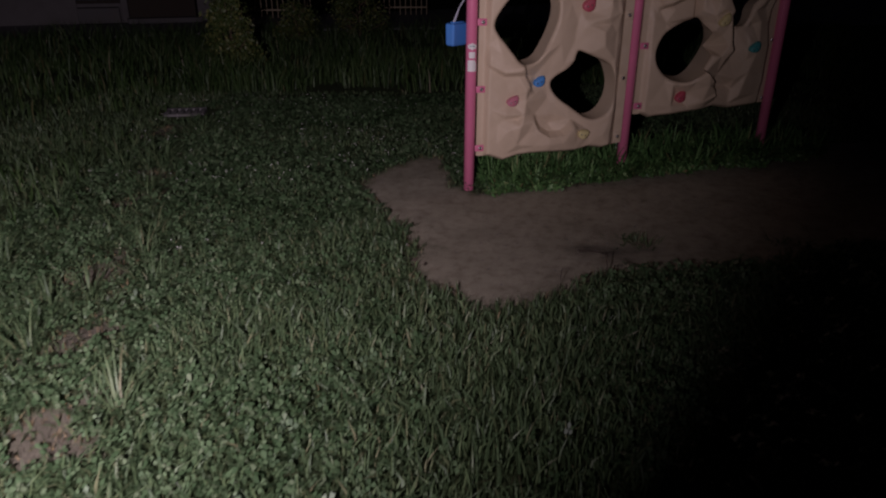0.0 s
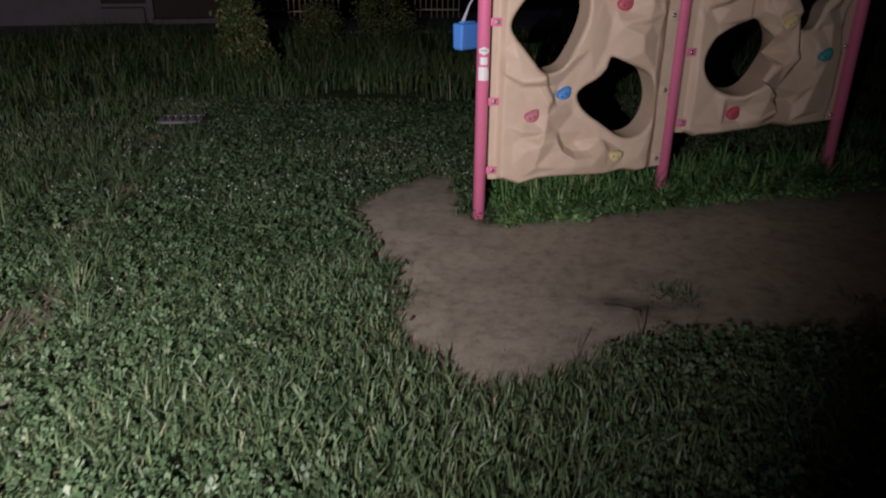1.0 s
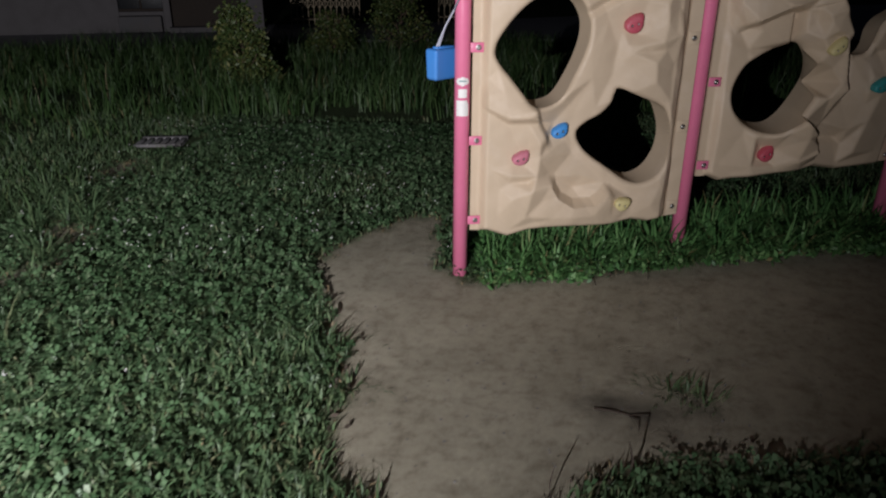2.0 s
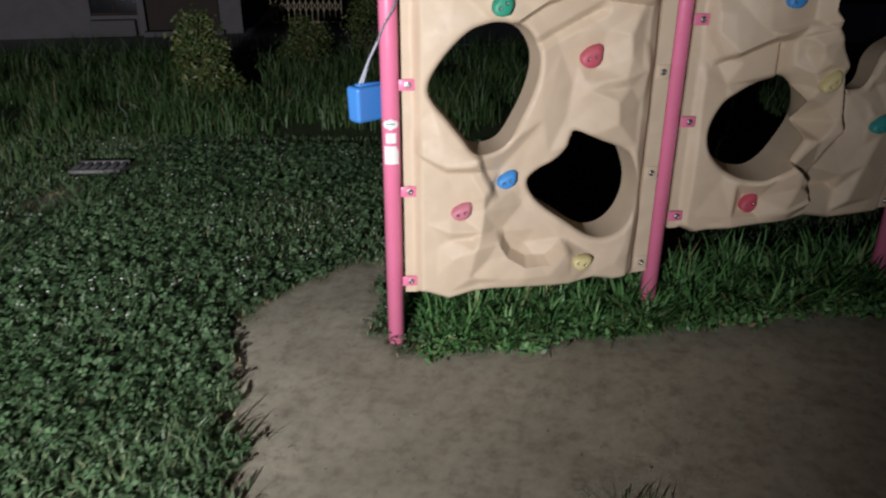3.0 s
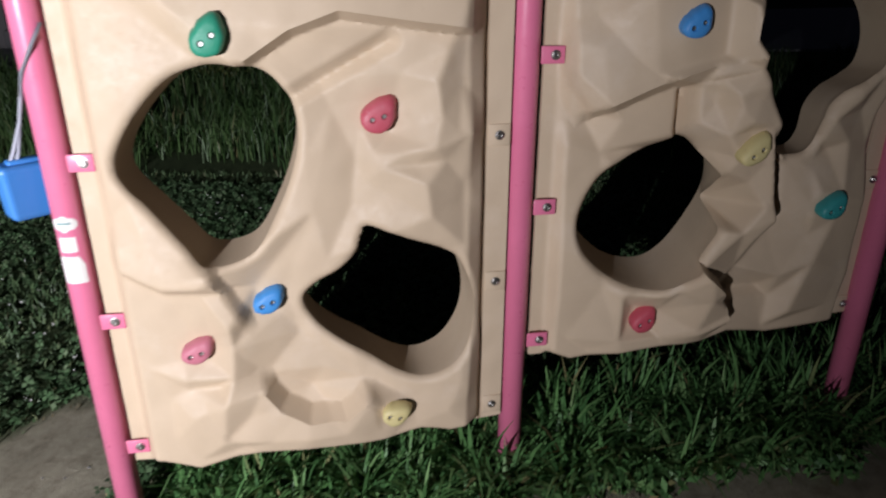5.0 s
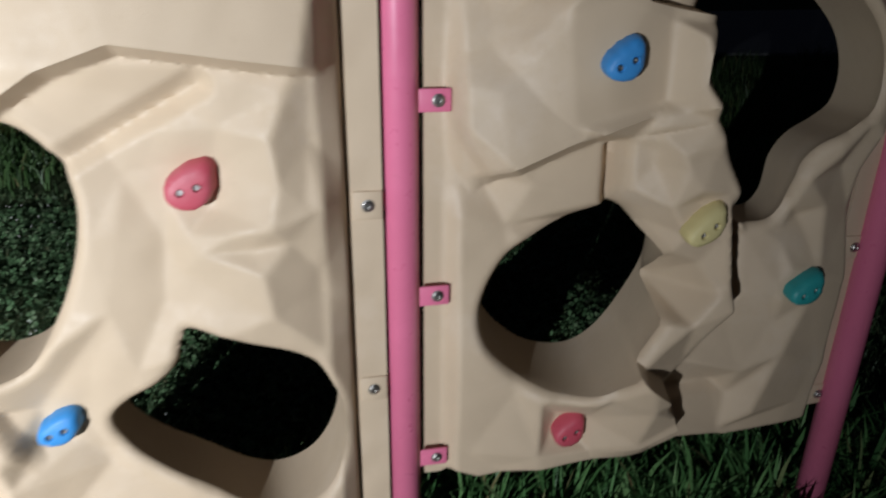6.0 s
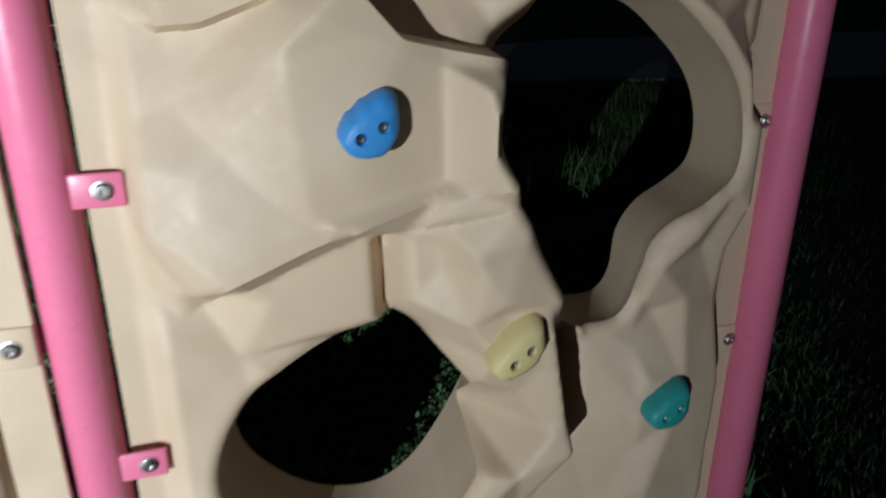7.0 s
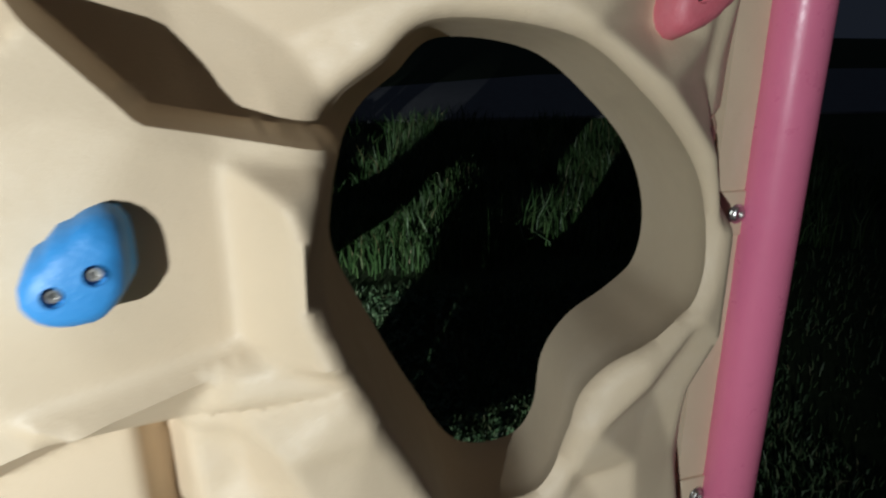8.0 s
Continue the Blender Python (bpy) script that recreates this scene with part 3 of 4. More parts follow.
RIDGES_2A = [
    [(1.448, 1.575, 0.065), (1.445, 1.5, 0.07), (1.455, 1.421, 0.07), (1.468, 1.318, 0.07)],
    [(1.335, 1.382, 0.07), (1.344, 1.253, 0.065)],
    [(1.641, 1.505, 0.025), (1.644, 1.36, 0.035)],
    [(1.681, 1.479, 0.07), (1.69, 1.45, 0.075), (1.69, 1.39, 0.08)],
    [(1.628, 1.315, 0.1), (1.633, 1.29, 0.11), (1.668, 1.268, 0.15), (1.681, 1.237, 0.15), (1.668, 1.16, 0.135)],
    [(1.633, 1.29, 0.11), (1.64, 1.237, 0.1), (1.668, 1.16, 0.135)],
    [(1.668, 1.268, 0.15), (1.735, 1.29, 0.15)],
    [(1.594, 1.29, 0.095), (1.6, 1.19, 0.095)],
    [(1.574, 1.275, 0.02), (1.578, 1.16, 0.02)], [(1.55, 1.27, 0.062), (1.555, 1.15, 0.06)],
    [(1.412, 1.225, 0.06), (1.411, 1.194, 0.06), (1.368, 1.102, 0.035)],
    [(1.78, 1.19, 0.15), (1.824, 0.98, 0.14)],
    [(1.69, 1.06, 0.115), (1.754, 1.03, 0.115), (1.795, 0.972, 0.13)],
]
RIDGES_2B = [
    [(1.79, 1.5, 0.03), (1.775, 1.4, 0.055), (1.81, 1.3, 0.14), (1.86, 1.2, 0.14)],
    [(1.95, 1.54, 0.085), (2.04, 1.45, 0.085), (2.05, 1.34, 0.085), (1.95, 1.2, 0.06)],
    [(1.74, 1.54, 0.02), (1.724, 1.5, 0.03), (1.706, 1.41, 0.055), (1.728, 1.33, 0.135), (1.744, 1.3, 0.15), (1.796, 1.19, 0.155)],
    [(1.968, 1.608, 0.09), (2.055, 1.556, 0.09), (2.124, 1.48, 0.088), (2.147, 1.4, 0.085), (2.13, 1.305, 0.088), (2.07, 1.235, 0.09), (2.012, 1.18, 0.085), (2.0, 1.115, 0.06)],
    [(2.11, 1.2, 0.05), (2.085, 1.113, 0.06), (2.03, 1.09, 0.045)],
    [(1.95, 1.06, 0.055), (1.99, 1.06, 0.055)],
    [(1.99, 1.03, 0.065), (1.995, 0.93, 0.08), (2.0, 0.84, 0.07)],
    [(1.868, 1.05, 0.01), (1.876, 0.95, 0.02), (1.885, 0.86, 0.05)], [(1.905, 1.05, 0.045), (1.915, 0.9, 0.055)],
    [(1.752, 0.891, 0.135), (1.662, 0.895, 0.11), (1.625, 0.845, 0.11), (1.659, 0.78, 0.12)],
    [(1.8, 0.963, 0.14), (1.752, 0.891, 0.135), (1.79, 0.76, 0.07)],
    [(1.775, 0.645, 0.06), (1.9, 0.642, 0.045), (1.935, 0.64, 0.045), (1.932, 0.723, 0.08), (2.02, 0.765, 0.095)],
    [(1.775, 0.675, 0.035), (1.9, 0.672, 0.03)],
    [(1.925, 0.54, 0.055), (1.935, 0.64, 0.045)],
    [(1.4, 0.71, 0.055), (1.455, 0.69, 0.08), (1.575, 0.7, 0.09), (1.6, 0.72, 0.09)],
    [(1.37, 0.5, 0.045), (1.46, 0.535, 0.07), (1.586, 0.54, 0.07), (1.671, 0.585, 0.09)],
]
PANEL_1, face_1 = rock_panel(
    0.045, 1.118, [(0.045, 0.245), (0.13, 0.24), (0.23, 0.205), (0.336, 0.235), (0.51, 0.248), (0.76, 0.245), (0.87, 0.27), (0.96, 0.255), (1.06, 0.285), (1.118, 0.292)], 1.66,
    [(HOLE_A, 0.96, 0.0, 0.0, 0.09), (HOLE_B, 1.0, -0.012, 0.01, 0.10)],
    [(0.465, 0.738, 0.025), (0.273, 0.619, 0.06), (0.79, 0.379, 0.065), (0.774, 1.225, 0.05), (0.406, 1.42, 0.09)], 21,
    [([(0.42, 1.32), (0.459, 1.36), (0.577, 1.435), (0.69, 1.475), (0.865, 1.45), (1.03, 1.43)], 0.045, 0.3, 0.022),
     ([(0.735, 0.47), (0.712, 0.43), (0.656, 0.372), (0.551, 0.362), (0.472, 0.408), (0.435, 0.47), (0.425, 0.53)], 0.052, 0.16, 0.034),
     ([(0.415, 0.655), (0.395, 0.7), (0.362, 0.76), (0.326, 0.85), (0.315, 0.9)], 0.032, 0.13, 0.025)],
    [([(0.568, 1.274), (0.806, 1.404)], 0.03, 0.022)],
    LEFT_1 + MID_1 + RIGHT_1, RIDGES_1A + RIDGES_1B, 0.85, 0.03, 0.066, 0.0035, "tall beige panel with two holes and five coloured holds")
PANEL_2, face_2 = rock_panel(
    1.203, 2.285, [(1.203, 0.485), (1.26, 0.485), (1.328, 0.455), (1.5, 0.475), (1.672, 0.495), (1.805, 0.525), (1.951, 0.50), (2.2, 0.525), (2.285, 0.53)], 1.9,
    [(HOLE_C, 1.07, 0.04, 0.03, 0.12), (HOLE_D, 0.985, 0.046, -0.014, 0.10)],
    [(1.75, 1.13, 0.135), (2.041, 0.934, 0.085), (1.53, 0.6, 0.05), (2.1, 1.64, 0.05)], 34,
    [([(1.275, 1.2), (1.332, 1.231), (1.464, 1.287), (1.543, 1.316), (1.644, 1.343), (1.72, 1.366), (1.79, 1.388)], 0.055, 0.22, 0.036),
     ([(1.82, 1.495), (1.749, 1.506), (1.65, 1.523), (1.587, 1.536), (1.49, 1.64)], 0.085, 0.25, 0.008),
     ([(1.271, 1.574), (1.309, 1.551), (1.358, 1.555), (1.422, 1.58), (1.483, 1.609)], 0.02, 0.1, 0.008),
     ([(1.79, 0.571), (1.712, 0.723), (1.634, 0.792), (1.58, 0.83)], 0.07, 0.2, 0.02)],
    [([(2.14, 1.5), (2.21, 1.512)], 0.012, 0.03)],
    UPPER_2 + MID_2 + LOWER_2, RIDGES_2A + RIDGES_2B, 1.18, -0.012, 0.075, 0.007, "beige panel mounted higher, with two holes and coloured holds")


def post(s, base, height, brackets, label):
    bm = bmesh.new()
    r = 0.0365
    lathe(bm, [(0, -0.3), (r, -0.3), (r, height - 0.02), (r * 0.93, height - 0.006), (r * 0.75, height), (0, height + 0.004)], 40, Matrix.Translation(W(s, 0, 0)))
    ob = part("post", bm, PINK, wall, label)
    for z, side, w in brackets:
        bm = bmesh.new()
        box(bm, (0.062, 0.044, 0.006), Matrix.Translation(W(s + side * 0.062, w, z)) @ FACE, 0.0025)
        part("bracket", bm, PINK, ob)
    return ob


def bolt(s, z, w, owner, r=0.0095):
    bm = bmesh.new()
    m = Matrix.Translation(W(s, w, z)) @ FACE
    lathe(bm, [(r * 1.35, 0), (r * 1.35, 0.0015), (r, 0.002), (r, 0.0055), (r * 0.8, 0.007), (r * 0.45, 0.0072), (r * 0.42, 0.004), (0, 0.004)], 14, m)
    return part("bolt", bm, STEEL, owner, smooth=False)


P1 = post(POSTS[0], 0, 1.85, [(z, 1, 0.026) for z in (0.301, 0.701, 1.129, 1.53)], "pink painted steel post with stickers")
P2 = post(POSTS[1], 0, 2.05, [(z, 1, 0.035) for z in (0.547, 0.958, 1.36, 1.77)] + [(z, -1, 0.010) for z in (0.335, 0.745, 1.161, 1.57)], "")
P3 = post(POSTS[2], 0, 2.05, [(z, -1, -0.031) for z in (0.56, 0.975, 1.389, 1.8)], "")
for z in (0.301, 0.701, 1.129, 1.53):
    bolt(0.068, z, 0.029, P1)
for z in (0.547, 0.958, 1.36, 1.77):
    bolt(1.226, z, 0.038, P2)


def boss(s, z, w, owner):
    """A raised pad in the bolted strip, under a bolt."""
    bm = bmesh.new()
    box(bm, (0.058, 0.058, 0.006), Matrix.Translation(W(s, w, z)) @ FACE, 0.0025)
    part("boss", bm, BEIGE, owner)
    bolt(s, z, w + 0.003, owner)


for z in (0.335, 0.745, 1.161, 1.57):
    boss(1.089, z, 0.031, PANEL_1)
for z in (0.56, 0.975, 1.389, 1.8):
    boss(2.252, z, -0.011, PANEL_2)


def hold(s, z, color, owner, face_w, turn, wide=0.047, tall=0.037, label=""):
    """A resin grip: a lopsided shield with two bolt recesses."""
    bm = bmesh.new()
    rng = random.Random(int(s * 1000))
    n = 28
    m = Matrix.Translation(W(s, face_w(s, z) - 0.004, z)) @ FACE @ pose(0, 0, 0, 0, 0, turn) @ Matrix.Translation((wide * 0.08, tall * 0.1, 0)) @ Matrix.Diagonal((0.9, 0.9, 1, 1))
    rad = []
    for i in range(n):
        a = 2 * math.pi * i / n
        tip = 0.36 * math.exp(-((a - 0.7) / 0.42) ** 2) + 0.1 * math.exp(-((a - 3.4) / 0.5) ** 2) - 0.16 * math.exp(-((a - 2.0) / 0.5) ** 2) - 0.05 * math.exp(-((a - 5.6) / 0.5) ** 2)
        rad.append((1 + tip + rng.uniform(-0.03, 0.03)) * 0.93)
    rings = []
    for k, h, off in ((1.0, 0, 0), (1.04, 0.012, 0), (0.99, 0.027, 0.5), (0.88, 0.038, 1.0)):
        rings.append([bm.verts.new(m @ Vector((wide * (rad[i] * k * math.cos(2 * math.pi * i / n) - 0.13 * off), tall * (rad[i] * k * math.sin(2 * math.pi * i / n) - 0.15 * off), h + rng.uniform(-0.001, 0.001)))) for i in range(n)])
    for a, b in zip(rings, rings[1:]):
        for i in range(n):
            j = (i + 1) % n
            bm.faces.new((a[i], a[j], b[j], b[i]))
    # the domed front, open where the bolts sink in
    cups, rc, c = ((-0.021, -0.007), (0.012, -0.004)), 0.0086, 14
    pts, lines = [], []
    for i in range(n):
        pts.append((wide * (rad[i] * 0.88 * math.cos(2 * math.pi * i / n) - 0.13), tall * (rad[i] * 0.88 * math.sin(2 * math.pi * i / n) - 0.15)))
        lines.append((i, (i + 1) % n))
    for cx, cy in cups:
        start = len(pts)
        for i in range(c):
            pts.append((cx + rc * math.cos(2 * math.pi * i / c), cy + rc * math.sin(2 * math.pi * i / c)))
            lines.append((start + i, start + (i + 1) % c))
    for k in (0.68, 0.4, 0.12):
        for i in range(0, n, 2):
            p = (wide * (rad[i] * k * math.cos(2 * math.pi * i / n) - 0.13), tall * (rad[i] * k * math.sin(2 * math.pi * i / n) - 0.15))
            if min(math.hypot(p[0] - q[0], p[1] - q[1]) for q in cups) > rc * 1.25:
                pts.append(p)
    flat, _, tris, *_ = delaunay_2d_cdt([Vector(p) for p in pts], lines, [], 1, 1e-6)

    def dome(p):
        return 0.038 + 0.005 * max(0.0, 1 - ((p[0] / wide + 0.13) / 0.88) ** 2 - ((p[1] / tall + 0.15) / 0.88) ** 2) ** 0.7

    top = [bm.verts.new(m @ Vector((p[0], p[1], 0.038 if i < n else dome(p)))) for i, p in enumerate(flat)]
    for tri in tris:
        q = sum((flat[i] for i in tri), Vector((0, 0))) / len(tri)
        if min(math.hypot(q.x - p[0], q.y - p[1]) for p in cups) > rc * 0.97:
            bm.faces.new([top[i] for i in tri])
    bmesh.ops.remove_doubles(bm, verts=bm.verts, dist=0.0012)
    part("climbing_hold", bm, HOLD[color], owner, label or color + " resin hold")
    for cx, cy in cups:
        mm = m @ Matrix.Translation((cx, cy, dome((cx, cy))))
        bm = bmesh.new()
        lathe(bm, [(0.0088, 0.0004), (0.0082, -0.0008), (0.0078, -0.009), (0, -0.009)], 14, mm)
        part("recess", bm, HOLD[color], owner)
        bm = bmesh.new()
        lathe(bm, [(0.0058, -0.009), (0.0058, -0.0046), (0.0052, -0.0038), (0.0031, -0.0038), (0.0029, -0.0064), (0, -0.0064)], 12, mm)
        part("bolt", bm, STEEL, owner, smooth=False)


hold(0.465, 0.738, "blue", PANEL_1, face_1, 15)
hold(0.273, 0.619, "pink", PANEL_1, face_1, 10)
hold(0.79, 0.379, "yellow", PANEL_1, face_1, -20, 0.042, 0.04)
hold(0.774, 1.225, "red", PANEL_1, face_1, 10, 0.05, 0.048)
hold(0.406, 1.42, "green", PANEL_1, face_1, 30, 0.048, 0.046)
hold(1.538, 1.436, "blue", PANEL_2, face_2, 20, 0.044, 0.039)
hold(1.73, 1.124, "yellow", PANEL_2, face_2, 32, 0.053, 0.034)
hold(2.041, 0.934, "teal", PANEL_2, face_2, 20)
hold(1.53, 0.6, "red", PANEL_2, face_2, 20, 0.045, 0.042)
hold(2.1, 1.642, "red", PANEL_2, face_2, 200)


def sticker(z0, z1, half, kind, owner, label):
    """A worn label wrapped round the post's front."""
    bm = bmesh.new()
    rows, cols, r = 6, 8, 0.0369
    grid = []
    for i in range(rows + 1):
        t = i / rows
        line = []
        for j in range(cols + 1):
            u = -1 + 2 * j / cols
            k = math.sqrt(max(0.02, 1 - (2 * t - 1) ** 2)) if kind == "oval" else 1.0
            if kind == "torn":
                k = 1.0 - 0.35 * max(0, t - 0.7) / 0.3 * (1 if u > 0 else 0)
            a = half * u * k
            line.append(bm.verts.new(W(r * math.sin(a - 0.1), r * math.cos(a - 0.1), z0 + (z1 - z0) * t)))
        grid.append(line)
    for a, b in zip(grid, grid[1:]):
        for j in range(cols):
            bm.faces.new((a[j], a[j + 1], b[j + 1], b[j]))
    return part("sticker", bm, WHITE, owner, label)


sticker(0.958, 1.0, 0.9, "oval", P1, "white oval sticker")
sticker(0.905, 0.945, 0.58, "square", P1, "small white sticker")
sticker(0.82, 0.893, 0.85, "torn", P1, "torn white sticker")
for z, a in ((0.981, 0.45),):
    bm = bmesh.new()
    v = [bm.verts.new(W(0.0373 * math.sin(q - 0.1), 0.0373 * math.cos(q - 0.1), zz)) for zz in (z - 0.003, z + 0.003) for q in (-a, -a / 2, 0, a / 2, a)]
    for j in range(4):
        bm.faces.new((v[j], v[j + 1], v[j + 6], v[j + 5]))
    part("print_bar", bm, INK, P1)


# ---- blue plastic box hung on the first post ----
def hanging_box():
    top = tagged(new("hanging_box"), "blue plastic box hung from the pink post by a grey cord", "box")
    local = Matrix.Translation(W(-0.085, -0.07, 0.978)) @ pose(0, 0, 0, 0, 3, -50)
    top.matrix_world = WALL_M @ local
    back = local.inverted()
    bm = bmesh.new()
    box(bm, (0.072, 0.175, 0.142), Matrix.Translation((0, 0, 0.071)), 0.014, 3)
    for v in bm.verts:                              # narrower towards the bottom, sides a little sunk
        k = 0.86 + 0.14 * min(1, v.co.z / 0.05)
        v.co.x, v.co.y = v.co.x * k, v.co.y * k
    part("body", bm, BOXBLUE, top, smooth=False)
    bm = bmesh.new()
    box(bm, (0.03, 0.12, 0.014), Matrix.Translation((0, 0, 0.144)), 0.005, 2)
    part("handle", bm, BOXBLUE, top)
    for y in (-0.05, -0.035):
        bm = bmesh.new()
        path = [Vector((0, y, 0.145)), Vector((0.004, y * 0.8, 0.168))] + [back @ W(*p) for p in ((-0.075, -0.03, 1.22), (-0.042, 0.012, 1.29), (-0.02, 0.036, 1.345), (0.012, 0.043, 1.40), (0.036, 0.022, 1.45))]
        tube(bm, path, 0.0045, 8)
        part("cord", bm, CORD, top)


hanging_box()


# ---- far side: road, house, gate, shrubs ----
def flat_strip(name, corners, z, mat, label, category):
    bm = bmesh.new()
    top = [bm.verts.new((x, y, z)) for x, y in corners]
    bot = [bm.verts.new((x, y, -0.2)) for x, y in corners]
    bm.faces.new(top)
    for i in range(len(top)):
        j = (i + 1) % len(top)
        bm.faces.new((top[i], bot[i], bot[j], top[j]))
    ob = part(name, bm, mat, None, label, smooth=False)
    return tagged(ob, label, category, kind="structure")


flat_strip("road", [(-40, 8.5), (-9, 13.2), (-3, 16.2), (4, 17.7), (30, 21.5), (45, 44), (25, 39), (8, 31.8), (1.5, 24.6), (-3, 21), (-11, 18.2), (-40, 13.5)], 0.05, LANE, "pale grey concrete lane behind the long grass", "road")


def house():
    top = tagged(new("house"), "pale plastered house with a dark window and a low step", "house")
    top.matrix_world = pose(-6.1, 18.4, 0, 0, 0, 26)
    def slab(name, size, at, mat, parent=None, label="", bev=0.01):
        bm = bmesh.new()
        box(bm, size, Matrix.Translation(at), bev, 1)
        return part(name, bm, mat, parent or top, label, smooth=False)
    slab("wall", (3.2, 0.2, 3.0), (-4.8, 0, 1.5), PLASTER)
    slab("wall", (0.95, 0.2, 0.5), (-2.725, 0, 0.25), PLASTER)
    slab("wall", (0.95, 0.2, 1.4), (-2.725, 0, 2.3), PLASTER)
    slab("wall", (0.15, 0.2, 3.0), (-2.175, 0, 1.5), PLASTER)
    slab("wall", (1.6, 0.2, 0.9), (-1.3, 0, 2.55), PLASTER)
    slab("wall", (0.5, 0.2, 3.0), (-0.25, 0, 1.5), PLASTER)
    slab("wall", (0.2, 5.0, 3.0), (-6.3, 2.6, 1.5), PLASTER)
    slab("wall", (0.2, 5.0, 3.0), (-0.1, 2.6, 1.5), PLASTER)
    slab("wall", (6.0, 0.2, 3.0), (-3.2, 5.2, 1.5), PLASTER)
    slab("ledge", (0.9, 0.45, 0.34), (-2.75, -0.33, 0.25), CONCRETE)
    slab("step", (1.7, 0.4, 0.12), (-1.3, -0.3, 0.1), CONCRETE)
    slab("door", (1.6, 0.06, 2.08), (-1.3, 0.4, 1.05), DARKWOOD)
    f = slab("window", (0.95, 0.04, 1.1), (-2.725, 0.03, 1.05), GLASS)
    slab("frame", (0.95, 0.08, 0.06), (-2.725, 0.02, 0.53), DARKWOOD, f)
    slab("frame", (0.05, 0.08, 1.04), (-2.725, 0.02, 1.08), DARKWOOD, f)
    bm = bmesh.new()
    box(bm, (7.0, 6.2, 0.18), Matrix.Translation((-3.2, 2.6, 3.1)), 0.03, 1)
    part("roof", bm, DARKWOOD, top, smooth=False)


house()


def metal_gate(x, y, turn, width):
    top = tagged(new("metal_gate"), "cream painted metal lattice gate across a dark entrance", "gate")
    top.matrix_world = pose(x, y, 0, 0, 0, turn)
    for z in (0.25, 1.0, 1.9):
        bm = bmesh.new()
        box(bm, (width, 0.03, 0.04), Matrix.Translation((0, 0, z)), 0.004, 1)
        part("rail", bm, GATEPAINT, top)
    n = int(width / 0.14)
    for i in range(n + 1):
        u = -width / 2 + i * width / n
        bm = bmesh.new()
        box(bm, (0.022, 0.022, 1.9), Matrix.Translation((u, 0, 1.0)), 0.003, 1)
        part("bar", bm, GATEPAINT, top)
        if i < n:
            for sgn in (-1, 1):
                bm = bmesh.new()
                box(bm, (0.016, 0.012, 0.27), Matrix.Translation((u + width / n / 2, -0.012, 0.62)) @ pose(0, 0, 0, 0, sgn * 31, 0), 0.002, 1)
                part("brace", bm, GATEPAINT, top)


metal_gate(-4.75, 19.1, 8, 1.7)
metal_gate(-1.5, 20.6, 8, 1.2)


def shrub(x, y, height, width, seed, stuffed):
    rng = np.random.default_rng(seed)
    top = tagged(new("shrub"), "small dense dark green shrub in the long grass", "shrub", group="shrubs by the lane")
    z0 = float(ground_z(x, y))
    top.matrix_world = Matrix.Translation((x, y, z0))
    bm = bmesh.new()
    tube(bm, [(0, 0, -0.05), (0.02, 0.01, height * 0.4), (0, 0.02, height * 0.8)], [0.03, 0.022, 0.006], 8)
    for k in range(18):
        a, h = rng.uniform(0, 6.28), rng.uniform(0.12, 0.7) * height
        r = width * 0.5 * (1 - h / height * 0.6) * (1.35 if k > 11 else 1.0)      # a few twigs stick out of the crown
        tube(bm, [(0, 0, h), (r * 0.5 * math.cos(a), r * 0.5 * math.sin(a), h + 0.12), (r * math.cos(a), r * math.sin(a), h + 0.3)], [0.01, 0.007, 0.003], 5)
    part("trunk", bm, BARK, top)
    n = stuffed
    # clumps of leaves round the branch ends
    cn = 46
    ca, ch = rng.uniform(0, 6.283, cn), rng.uniform(0.1, 1.0, cn) * height
    cr = width * 0.5 * np.sqrt(np.clip(1.05 - (ch / height) ** 1.6, 0.05, 1)) * rng.uniform(0.55, 1.12, cn)
    pick = rng.integers(0, cn, n)
    P = np.stack([cr[pick] * np.cos(ca[pick]), cr[pick] * np.sin(ca[pick]), ch[pick]], -1) + rng.normal(0, 1, (n, 3)) * np.array([0.085, 0.085, 0.08]) * width
    P[:, 2] = np.maximum(P[:, 2], 0.03)
    v, f = leaf_mesh(P, rng.uniform(0.018, 0.04, n), rng)
    ob = new("crown", mesh_of("crown", v, f, BUSHLEAF))
    ob.parent = top


def leaf_mesh(P, size, rng):
    """Small pointed leaves, each turned its own way."""
    n = len(P)
    a, b = rng.normal(0, 1, (n, 3)), rng.normal(0, 1, (n, 3))
    a /= np.linalg.norm(a, axis=1)[:, None]
    b -= a * (a * b).sum(1)[:, None]
    b /= np.linalg.norm(b, axis=1)[:, None]
    s = size[:, None]
    v = np.stack([P - a * s, P + b * s * 0.45, P + a * s, P - b * s * 0.45], 1).reshape(-1, 3)
    f = np.arange(4 * n).reshape(-1, 4)
    return v.tolist(), f.tolist()


shrub(-3.1, 9.9, 0.95, 0.72, 41, 5200)
shrub(-2.95, 13.4, 0.72, 0.8, 42, 3000)
shrub(-1.85, 13.8, 1.2, 0.95, 43, 3400)

